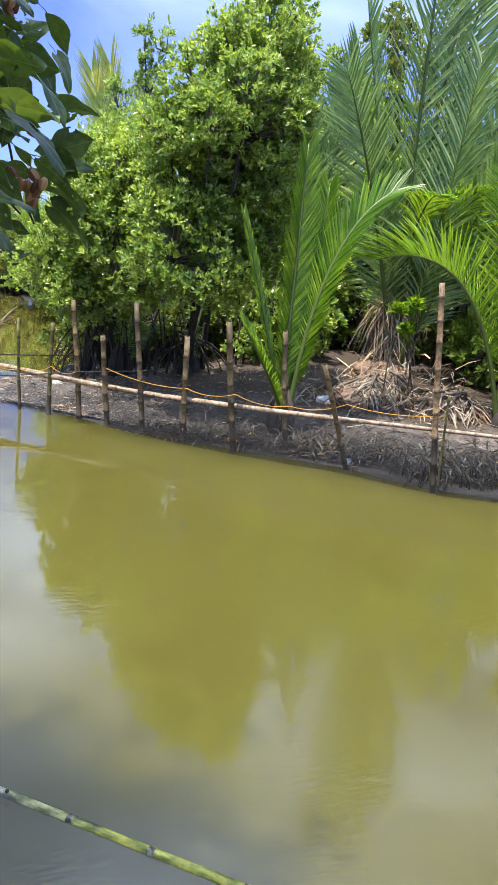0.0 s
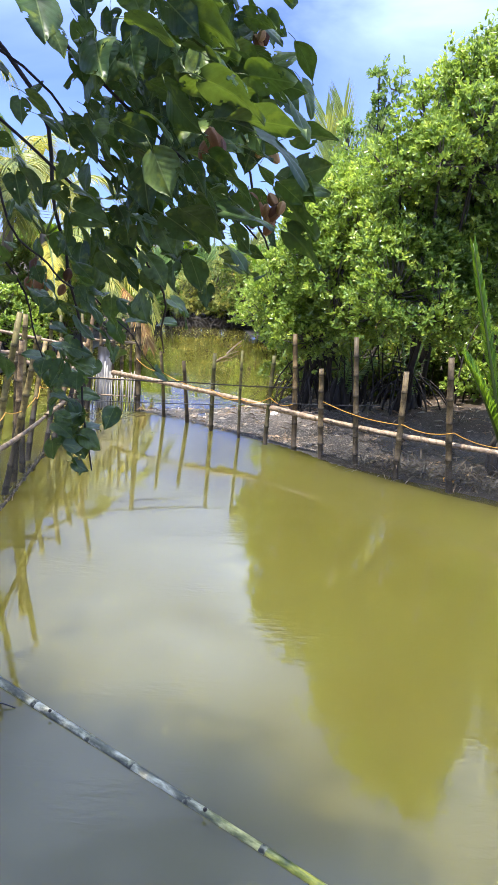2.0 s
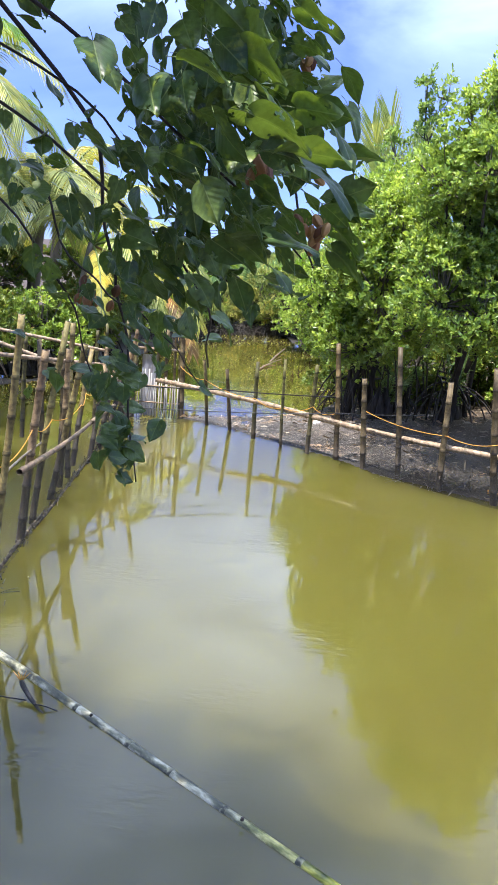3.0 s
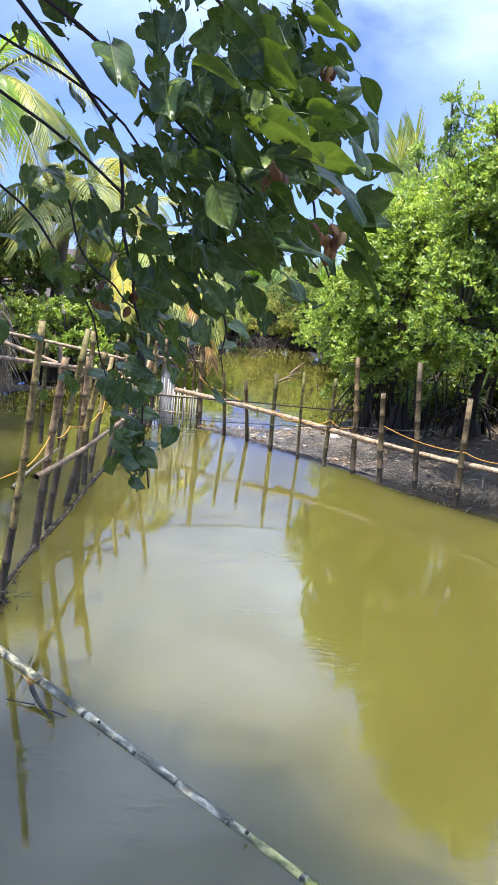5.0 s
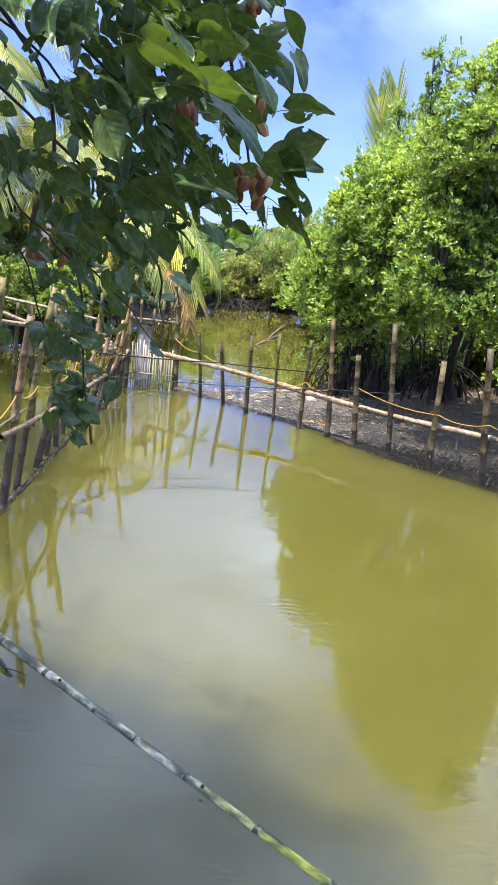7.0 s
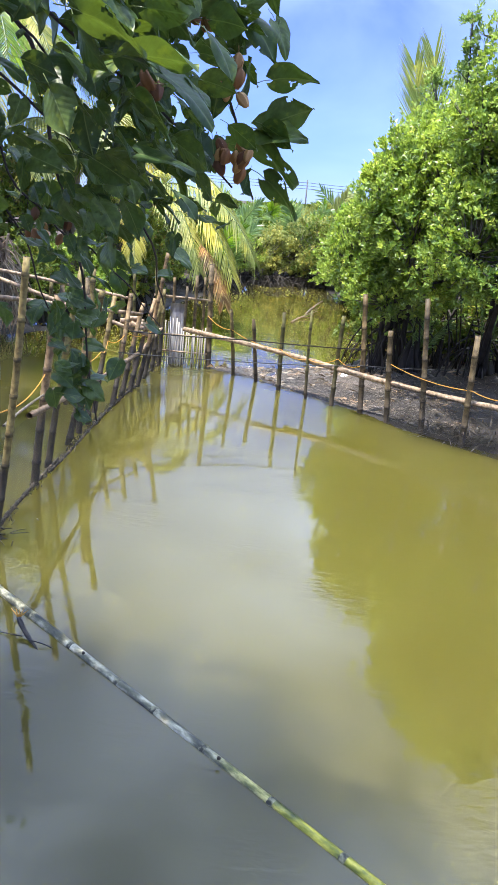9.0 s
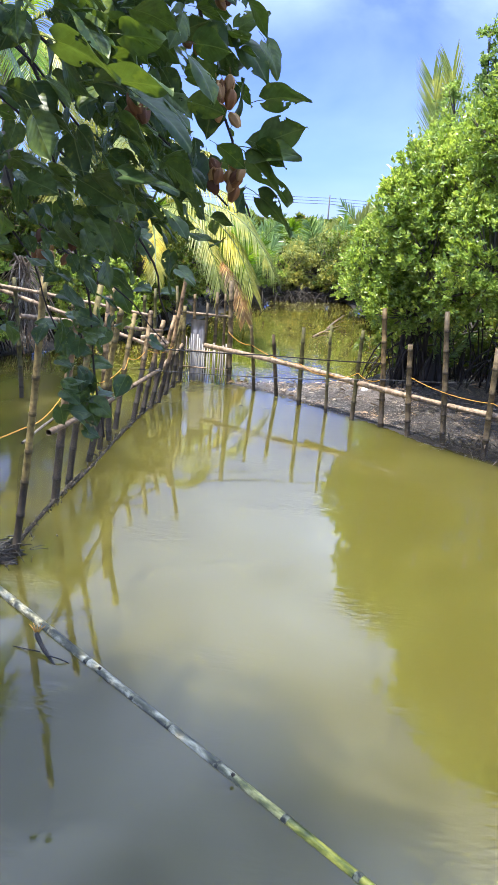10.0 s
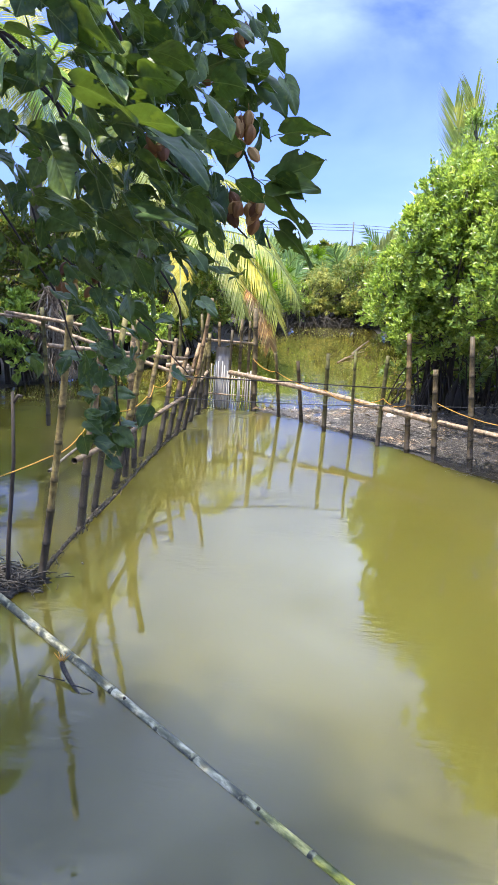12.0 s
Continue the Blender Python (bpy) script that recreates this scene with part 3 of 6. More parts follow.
def frond_mesh(name, p0, p1, p2, mats, parent, rng, pairs=46, leaf=0.75, width=0.045, start=0.22, droop=0.25, stem=0.035, lift=0.55, face=None, label="", ragged=0.08, fwd0=0.55, fwd1=0.75):
    """A feather palm leaf: a tapering stem and folded leaflets in two rows."""
    bm = bmesh.new()
    pts = arc(p0, p1, p2, 18)
    tube(bm, pts, [stem * (1 - 0.9 * k / 17) + 0.003 for k in range(18)], 6)
    for f in bm.faces:
        f.material_index = 1
    for k in range(pairs):
        s = start + (1 - start) * (k + 0.5) / pairs
        x = s * 17
        i = min(16, int(x))
        p = pts[i].lerp(pts[i + 1], x - i)
        d = (pts[i + 1] - pts[i]).normalized()
        if face is None:
            sd, up = frame_of(d)
        else:
            up = (Vector(face) - d * d.dot(Vector(face))).normalized()
            sd = d.cross(up)
        rel = (s - start) / (1 - start)
        size = leaf * (0.45 + 1.05 * math.sin(math.pi * (0.16 + 0.72 * rel)) ** 1.0) / 1.45
        for sign in (-1, 1):
            if rng.random() < ragged * 0.5:
                continue
            ln = size * rng.uniform(0.85, 1.12)
            fwd = fwd0 + fwd1 * rel + rng.uniform(-ragged, ragged)
            o = (sd * sign + d * fwd + up * (lift * 0.55 + rng.uniform(-ragged, ragged))).normalized()
            w = width * rng.uniform(0.8, 1.1)
            g = (d - o * d.dot(o)).normalized()
            nn = o.cross(g)
            prev = None
            for q in range(4):
                e = q / 3
                c = p + o * ln * e - Vector((0, 0, 1)) * (droop * ln * e * e)
                ww = w * (0.55, 1.0, 0.75, 0.06)[q] * 0.5
                row = (bm.verts.new(c - g * ww + nn * ww * 0.5), bm.verts.new(c), bm.verts.new(c + g * ww + nn * ww * 0.5))
                if prev:
                    bm.faces.new((prev[0], prev[1], row[1], row[0]))
                    bm.faces.new((prev[1], prev[2], row[2], row[1]))
                prev = row
    return part(name, bm, mats, parent, label)


# ---- ground and water ----
SHORE = [(-0.75, 10.85), (0.05, 10.38), (0.78, 9.62), (1.43, 9.10), (2.08, 8.36), (2.95, 7.62), (3.95, 6.85), (4.62, 6.12), (5.3, 5.85), (8.0, 4.9), (14.0, 3.4), (26.0, 1.5),
         (26.0, -4.0), (12.0, -0.6), (6.0, 0.3), (2.5, 0.75), (-0.5, 0.95), (-2.2, 1.6), (-3.6, 3.2), (-5.2, 6.0), (-5.4, 9.0), (-4.75, 10.9), (-4.2, 11.7), (-3.2, 13.2), (-2.5, 15.0), (-1.9, 17.5), (-1.3, 20.3),
         (-0.9, 22.4), (0.4, 23.4), (1.6, 23.6), (1.9, 21.0), (2.5, 17.5), (2.3, 15.0), (2.05, 13.3), (1.6, 12.2), (0.75, 11.4), (-0.1, 11.1)]


def shore_distance(x, y):
    """Signed distance to the water's edge: negative in the water."""
    inside = np.zeros(x.shape, bool)
    best = np.full(x.shape, 1e9)
    k = len(SHORE)
    for i in range(k):
        (ax, ay), (bx, by) = SHORE[i], SHORE[(i + 1) % k]
        ex, ey = bx - ax, by - ay
        s = np.clip(((x - ax) * ex + (y - ay) * ey) / (ex * ex + ey * ey), 0, 1)
        best = np.minimum(best, np.hypot(x - ax - s * ex, y - ay - s * ey))
        cross = ((ay > y) != (by > y)) & (x < (bx - ax) * (y - ay) / (by - ay + 1e-12) + ax)
        inside ^= cross
    return np.where(inside, -best, best)


def ripple(x, y, seed):
    r = np.random.default_rng(seed)
    z = np.zeros(np.shape(x))
    for k in range(14):
        a, w = r.uniform(0, 6.28), 1.3 * 1.35 ** k
        z = z + np.sin(x * math.cos(a) * w + y * math.sin(a) * w + r.uniform(0, 6.28)) / w
    return z


def ground_height(x, y):
    d = shore_distance(x, y)
    d = d + 0.05 * ripple(x, y, 4)
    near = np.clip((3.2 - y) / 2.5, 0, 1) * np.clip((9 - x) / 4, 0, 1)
    # lowers the right end so its mud takes the darkened colour
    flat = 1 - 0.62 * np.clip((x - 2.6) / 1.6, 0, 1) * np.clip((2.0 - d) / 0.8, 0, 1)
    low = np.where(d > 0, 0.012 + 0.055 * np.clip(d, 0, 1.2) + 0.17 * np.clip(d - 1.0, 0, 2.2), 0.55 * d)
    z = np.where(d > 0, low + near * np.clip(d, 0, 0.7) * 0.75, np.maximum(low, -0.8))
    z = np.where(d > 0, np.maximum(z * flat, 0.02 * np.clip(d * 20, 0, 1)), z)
    return z + np.where(d > 0.05, 0.028, 0.01) * ripple(x * 2.2, y * 2.2, 9) * np.clip(np.abs(d) * 3, 0.15, 1)


def axis_steps(lo, hi, fine, far):
    core = np.arange(lo, hi, fine)
    out = [hi]
    step = fine
    while out[-1] < far:
        step *= 1.28
        out.append(out[-1] + step)
    back = [lo - fine]
    step = fine
    while back[-1] > -far:
        step *= 1.28
        back.append(back[-1] - step)
    return np.concatenate([back[::-1], core, out])


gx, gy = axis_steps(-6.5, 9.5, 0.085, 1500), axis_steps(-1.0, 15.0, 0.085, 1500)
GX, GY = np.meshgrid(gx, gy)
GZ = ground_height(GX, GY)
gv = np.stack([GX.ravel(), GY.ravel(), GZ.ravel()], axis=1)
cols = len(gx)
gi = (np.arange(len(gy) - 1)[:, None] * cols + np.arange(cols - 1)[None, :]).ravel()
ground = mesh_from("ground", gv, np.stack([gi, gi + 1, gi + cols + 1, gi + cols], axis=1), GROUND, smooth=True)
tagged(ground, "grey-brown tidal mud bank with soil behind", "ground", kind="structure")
water = mesh_from("water", [(-7, -6, 0), (28, -6, 0), (28, 26, 0), (-7, 26, 0)], [(0, 1, 2, 3)], WATER)
tagged(water, "still murky olive-green creek water", "water", kind="structure")


def ground_z(x, y):
    return float(ground_height(np.array([float(x)]), np.array([float(y)]))[0])


# ---- fence along the mud bank ----
rng = random.Random(11)
fence = thing("bamboo_fence", "weathered bamboo stakes with a pale rail along the mud bank", "fence")
STAKES = [((-0.64, 10.80), (-0.67, 10.72, 1.50), 0.040), ((-0.25, 10.52), (-0.31, 10.10, 0.98), 0.028), ((0.09, 10.27), (0.0, 10.05, 0.885), 0.030),
          ((0.42, 9.87), (0.40, 9.73, 1.06), 0.032), ((0.78, 9.53), (0.74, 9.50, 1.15), 0.022), ((1.10, 9.26), (1.12, 9.20, 1.15), 0.030),
          ((1.43, 9.04), (1.33, 9.04, 1.45), 0.036), ((1.73, 8.70), (1.63, 8.68, 1.10), 0.038), ((2.08, 8.34), (1.94, 8.38, 1.53), 0.036),
          ((2.47, 7.98), (2.41, 7.85, 1.25), 0.038), ((2.97, 7.56), (2.73, 7.42, 1.485), 0.040), ((3.58, 7.50), (3.32, 7.28, 1.43), 0.032),
          ((4.02, 6.85), (3.5, 6.62, 1.2), 0.030), ((4.63, 6.06), (4.31, 6.00, 2.12), 0.034)]
for (bx, by), top, r in STAKES:
    foot = Vector((bx, by, 0)) + (Vector((bx, by, 0)) - Vector(top)) * 0.3
    bamboo("post", foot, top, r, fence, rng, BAMBOO_WET if bx > 4.5 else None)
bamboo("post", (4.66, 6.0, -0.3), (4.56, 5.95, 1.05), 0.014, fence, rng, bend=0.015)
bamboo("rail", (-1.0, 10.72, 0.56), (0.9, 9.46, 0.50), 0.036, fence, rng, BAMBOO_PALE, 0.01)
bamboo("rail", (0.55, 9.77, 0.50), (2.5, 8.0, 0.49), 0.038, fence, rng, BAMBOO_PALE, 0.006)
bamboo("rail", (2.3, 8.12, 0.50), (4.1, 6.74, 0.57), 0.035, fence, rng, BAMBOO_PALE, 0.006)
bamboo("rail", (3.9, 6.86, 0.57), (6.3, 5.35, 0.62), 0.024, fence, rng, BAMBOO_PALE, 0.01)
line("rope", [(-0.67, 10.72, 0.78), (-0.29, 10.2, 0.70), (0.4, 9.7, 0.58), (0.76, 9.5, 0.52), (1.11, 9.2, 0.62), (1.36, 8.95, 0.6)], 0.0045, ROPE_YELLOW, fence, "yellow rope", 0.05)
line("rope", [(1.68, 8.62, 0.72), (2.45, 7.85, 0.66), (2.87, 7.42, 0.70), (3.48, 7.3, 0.60), (3.9, 6.78, 0.75), (4.6, 6.0, 0.83)], 0.0045, ROPE_YELLOW, fence, "yellow rope", 0.05)
line("cord", [(-1.42, 8.6, 0.84), (0.0, 8.95, 0.80), (1.36, 8.99, 0.80)], 0.0075, CORD_BLACK, fence, "black cord", 0.01)
line("cord", [(-1.45, 8.3, 0.64), (0.3, 8.75, 0.58), (1.38, 9.0, 0.60), (2.6, 9.5, 0.55)], 0.0055, CORD_GREY, fence, "grey cord", 0.01)


def net_panel(name, top, bottom, mat, parent, label, seed, rows=9, sub=12, sway=0.03):
    """A hanging net between a top line and a bottom line, with soft folds."""
    r = random.Random(seed)
    bm = bmesh.new()

    def walk_line(pts):
        out = []
        for a, c in zip(pts, pts[1:]):
            out += [Vector(a).lerp(Vector(c), k / sub) for k in range(sub)]
        return out + [Vector(pts[-1])]
    tp, bt = walk_line(top), walk_line(bottom)
    ph = r.uniform(0, 6)
    grid = []
    for j in range(rows + 1):
        e = j / rows
        row = []
        for k, (a, c) in enumerate(zip(tp, bt)):
            w = sway * math.sin(math.pi * e) * math.sin(k * 0.9 + ph + 2 * e) + r.uniform(-1, 1) * 0.006
            row.append(bm.verts.new(a.lerp(c, e) + Vector((0.7 * w, 0.7 * w, 0))))
        grid.append(row)
    for j in range(rows):
        for k in range(len(tp) - 1):
            bm.faces.new((grid[j][k], grid[j][k + 1], grid[j + 1][k + 1], grid[j + 1][k])).smooth = True
    return part(name, bm, mat, parent, label)


net_panel("net", [(1.70, 8.66, 0.5), (2.44, 7.93, 0.5), (2.95, 7.5, 0.52), (3.97, 6.72, 0.56), (4.62, 5.97, 0.6)],
          [(1.72, 8.64, -0.05), (2.42, 7.9, -0.05), (2.93, 7.45, -0.05), (3.95, 6.68, -0.05), (4.62, 5.95, -0.05)], NET_DARK, fence, "dark fine net, extended rightward to darken the bank", 3)
# panel added past the last post to darken the mud bank
net_panel("net", [(4.62, 5.97, 0.6), (5.4, 5.6, 0.45), (6.3, 5.3, 0.4)], [(4.62, 5.95, -0.05), (5.4, 5.56, -0.05), (6.3, 5.25, -0.05)], NET_DARK, fence, "dark fine net, extended rightward to darken the bank", 4)

# ---- net fence in the water ----
netfence = thing("net_fence", "leaning bamboo stakes with a grey fishing net standing in the water", "fence")
LEFT = [((-1.53, 4.63), (-1.28, 4.66, 1.95), 0.031), ((-1.57, 5.72), (-1.36, 5.62, 1.60), 0.040), ((-1.58, 6.14), (-1.30, 6.10, 1.78), 0.034), ((-1.60, 6.80), (-1.28, 6.75, 1.52), 0.038),
        ((-1.60, 7.20), (-1.50, 7.10, 1.42), 0.036), ((-1.58, 7.55), (-1.56, 7.55, 1.62), 0.036), ((-1.62, 8.0), (-1.50, 8.30, 1.27), 0.036), ((-1.52, 8.35), (-1.40, 8.72, 1.26), 0.036), ((-1.48, 8.75), (-1.30, 9.0, 1.12), 0.036),
        ((-1.44, 9.05), (-1.22, 9.35, 1.14), 0.034), ((-1.42, 9.35), (-1.10, 9.45, 1.70), 0.032), ((-1.40, 9.8), (-1.24, 9.9, 1.08), 0.032), ((-1.38, 10.3), (-1.30, 10.35, 1.02), 0.034), ((-1.36, 10.7), (-1.32, 10.75, 1.1), 0.036)]
for (bx, by), top, r in LEFT:
    foot = Vector((bx, by, 0)) + (Vector((bx, by, 0)) - Vector(top)) * 0.25
    bamboo("post", foot, top, r * 0.92, netfence, rng, BAMBOO_WET, bend=0.012)
bamboo("rail", (-1.46, 4.70, 0.82), (-1.46, 5.9, 0.80), 0.010, netfence, rng, BAMBOO_GREY, 0.015)
bamboo("rail", (-1.41, 5.08, 0.79), (-1.42, 8.2, 0.51), 0.023, netfence, rng, BAMBOO_RAIL, 0.008)
bamboo("rail", (-1.40, 7.8, 0.55), (-1.36, 9.6, 0.44), 0.026, netfence, rng, BAMBOO_RAIL, 0.01)
bamboo("rail", (-1.38, 9.2, 0.46), (-1.33, 10.8, 0.55), 0.028, netfence, rng, BAMBOO_PALE, 0.01)
net_panel("net", [(-1.47, 4.66, 0.74), (-1.45, 5.7, 0.72), (-1.44, 6.9, 0.67), (-1.42, 8.2, 0.56), (-1.40, 9.4, 0.46), (-1.36, 10.8, 0.5)],
          [(-1.52, 4.75, -0.05), (-1.55, 5.7, -0.05), (-1.53, 6.9, -0.05), (-1.49, 8.2, -0.05), (-1.36, 9.6, -0.05), (-1.34, 10.8, -0.05)], NET_GREY, netfence, "grey fine net", 5)
for p, q, r0 in (((-1.56, 4.55, 0.0), (-1.55, 6.3, 0.03), 0.017), ((-1.54, 6.0, 0.02), (-1.52, 7.9, 0.02), 0.016), ((-1.51, 7.6, 0.02), (-1.42, 9.4, 0.02), 0.014), ((-1.42, 9.2, 0.02), (-1.35, 10.8, 0.02), 0.013)):
    bamboo("bottom_rail", p, q, r0, netfence, rng, BARK, bend=0.012)
bm = bmesh.new()
rr = random.Random(23)
for k in range(330):
    y = 4.6 + 5.9 * rr.random() ** 1.5
    p = Vector((-1.56 + 0.018 * (y - 4.6) + rr.gauss(0, 0.022), y, 0.03 + abs(rr.gauss(0, 0.02))))
    e = p + Vector((rr.gauss(0, 0.014), rr.gauss(0, 0.07), rr.uniform(-0.03, 0.015)))
    tube(bm, [p, (p + e) / 2 + Vector((0, 0, 0.01)), e], rr.uniform(0.0015, 0.005), 4)
tagged(part("debris", bm, WET_DEBRIS, netfence), "dark twigs and weed caught along the net's foot", kind="stuff")
line("rope", [(-2.4, 3.9, 0.75), (-1.42, 4.62, 0.95), (-1.46, 5.65, 0.98), (-1.42, 6.1, 0.95), (-1.45, 7.5, 0.80), (-1.52, 8.1, 0.80), (-1.42, 8.6, 0.82), (-1.22, 9.3, 0.75)], 0.0045, ROPE_YELLOW, netfence, "yellow rope", 0.06)
bm = bmesh.new()
rr = random.Random(21)
for k in range(420):
    a = Vector((rr.gauss(-1.80, 0.17), rr.gauss(4.60, 0.12), rr.uniform(0.01, 0.085)))
    c = a + Vector((rr.uniform(-0.13, 0.13), rr.uniform(-0.10, 0.10), rr.uniform(-0.05, 0.04)))
    tube(bm, arc(a, (a + c) / 2 + Vector((0, 0, rr.uniform(0, 0.03))), c, 5), rr.uniform(0.0015, 0.006), 4)
tagged(link_mesh("bundled_net", bm, WET_DEBRIS), "heap of tangled dark net and twigs at the water's edge", "net", kind="stuff")
bm = bmesh.new()
bmesh.ops.create_icosphere(bm, subdivisions=5, radius=1)
for v in bm.verts:
    q = noise.noise(v.co * 2.6) * 0.34 + noise.noise(v.co * 8) * 0.22 + noise.noise(v.co * 19) * 0.16
    v.co = Vector((v.co.x * 0.31, v.co.y * 0.22, v.co.z * 0.055)) * (1 + q)
for f in bm.faces:
    f.smooth = True
ob = link_mesh("mud_mound", bm, BLACK_MUD)
ob.location = (-1.82, 4.60, 0.0)
tagged(ob, "small heap of black mud and debris in the water", "mound")
st = thing("stick", "thin dark stick standing in the water", "stick")
bm = bmesh.new()
tube(bm, [(-1.72, 4.52, -0.3), (-1.70, 4.55, 0.35), (-1.66, 4.58, 0.9), (-1.66, 4.6, 1.38)], [0.017, 0.015, 0.013, 0.011], 7)
tube(bm, [(-1.66, 4.6, 1.3), (-1.62, 4.6, 1.36), (-1.60, 4.61, 1.35)], 0.012, 6)
part("stem", bm, TWIG, st)

# ---- slatted gate ----
gate = thing("bamboo_gate", "gate of thin bleached bamboo slats with a pale sheet", "gate")
for k in range(17):
    x = -1.33 + 0.64 * k / 16
    y = 10.84 - 0.05 * k / 16
    h = 0.56 + 0.05 * rng.uniform(-1, 1) + (0.12 if k < 7 else 0)
    bm = bmesh.new()
    tube(bm, [(x, y - 0.03, -0.2), (x + rng.uniform(-0.012, 0.012), y - 0.03, h)], rng.uniform(0.008, 0.011), 6)
    part("slat", bm, SLAT, gate)
bm = bmesh.new()
grid = [[bm.verts.new((-1.24 + 0.22 * i / 6, 10.88 + 0.02 * math.sin(i * 2.1), -0.05 + 0.95 * j / 6)) for i in range(7)] for j in range(7)]
for j in range(6):
    for i in range(6):
        bm.faces.new((grid[j][i], grid[j][i + 1], grid[j + 1][i + 1], grid[j + 1][i])).smooth = True
bmesh.ops.solidify(bm, geom=bm.faces[:], thickness=0.006)
part("sheet", bm, SHEET, gate, "pale translucent plastic sheet")
for z in (0.22, 0.46):
    bamboo("crossbar", (-1.36, 10.80, z), (-0.66, 10.77, z), 0.012, gate, rng, BAMBOO_PALE)
for x, y, z in ((-1.02, 10.9, 1.15), (-0.95, 11.25, 1.28), (-0.82, 11.4, 1.25), (-0.74, 11.5, 1.35), (-1.22, 11.0, 1.25), (-1.45, 11.0, 1.35)):
    bamboo("post", (x + rng.uniform(-.04, .04), y, -0.3), (x + rng.uniform(-.05, .05), y, z), rng.uniform(0.022, 0.03), gate, rng)
bamboo("crossbar", (-1.5, 11.0, 0.98), (-0.7, 11.35, 0.92), 0.02, gate, rng, BAMBOO_PALE)

# ---- bamboo frame in the pond ----
frame_pond = thing("pond_trestle", "trestle of crossed bamboo poles standing in the pond", "trestle")
for p, q, r in (((-3.6, 9.0, 1.42), (-1.40, 8.72, 1.20), 0.022), ((-3.6, 9.1, 1.40), (-1.25, 9.1, 0.72), 0.028), ((-4.6, 9.0, 1.45), (-2.9, 9.0, 1.35), 0.022), ((-2.55, 7.6, 1.25), (-1.3, 8.9, 1.0), 0.026)):
    bamboo("pole", p, q, r, frame_pond, rng, BAMBOO_PALE, 0.01)
for x, y, z, r in ((-2.0, 8.2, 1.35, 0.034), (-1.9, 8.5, 1.42, 0.034), (-3.1, 9.05, 1.5, 0.03), (-2.5, 9.1, 1.3, 0.03), (-1.75, 9.9, 1.3, 0.028), (-1.62, 10.4, 1.35, 0.026), (-4.2, 9.0, 1.5, 0.03)):
    bamboo("post", (x, y, -0.4), (x + rng.uniform(-.08, .08), y, z), r, frame_pond, rng)
for k in range(9):
    bm = bmesh.new()
    p = Vector((-1.5 + rng.uniform(-.1, .1), 9.1 + rng.uniform(-.12, .12), 0.86 + rng.uniform(-.05, .06)))
    tube(bm, [p, p + Vector((rng.uniform(0.08, .2), rng.uniform(-.08, .08), rng.uniform(-.06, .06)))], 0.028, 7)
    part("cut_piece", bm, BAMBOO_PALE, frame_pond)

# ---- floating pole ----
rng = random.Random(5)
pole = thing("floating_bamboo_pole", "long grey-green bamboo pole floating on the creek", "pole")
PA, PB = Vector((-1.78, 4.44, 0.010)), Vector((2.46, 0.70, 0.010))
ob = bamboo("culm", PA, PB, 0.029, pole, rng, FLOAT_POLE, 0.004, gap=0.36, swell=1.09, node=FLOAT_NODE)
for s in (0.29, 0.475, 0.7):
    p = PA.lerp(PB, s) + Vector((-0.006, -0.006, 0.024))
    bm = bmesh.new()
    tube(bm, [p, p + Vector((-0.002, -0.002, 0.006)), p + Vector((-0.004, -0.003, 0.010))], [0.010, 0.008, 0.005], 7)
    part("branch_stub", bm, TWIG, pole)
tw = thing("floating_twig", "small dark twig floating beside the pole", "twig")
bm = bmesh.new()
tube(bm, arc((-0.98, 3.57, 0.07), (-0.93, 3.50, 0.02), (-0.78, 3.36, -0.015), 7), [0.013, 0.016, 0.013, 0.014, 0.010, 0.008, 0.005], 6)
tube(bm, arc((-1.10, 3.53, 0.0), (-1.03, 3.50, 0.012), (-0.93, 3.48, 0.015), 5), 0.004, 5)
tube(bm, arc((-0.88, 3.44, 0.02), (-0.80, 3.42, 0.03), (-0.74, 3.42, -0.005), 5), 0.004, 5)
part("stem", bm, BLACK_MUD, tw)
for k in range(5):
    bm = bmesh.new()
    tube(bm, [(-0.98, 3.57, 0.068), (-0.98 + 0.012 * (k - 2), 3.58, 0.094), (-0.98 + 0.024 * (k - 2), 3.59, 0.114 + 0.010 * (k % 2))], [0.004, 0.0035, 0.001], 5)
    part("bud", bm, ROPE_YELLOW, tw, "orange bud")

# ---- mangroves on the mud bank ----
G_M = "mangroves on the bank"
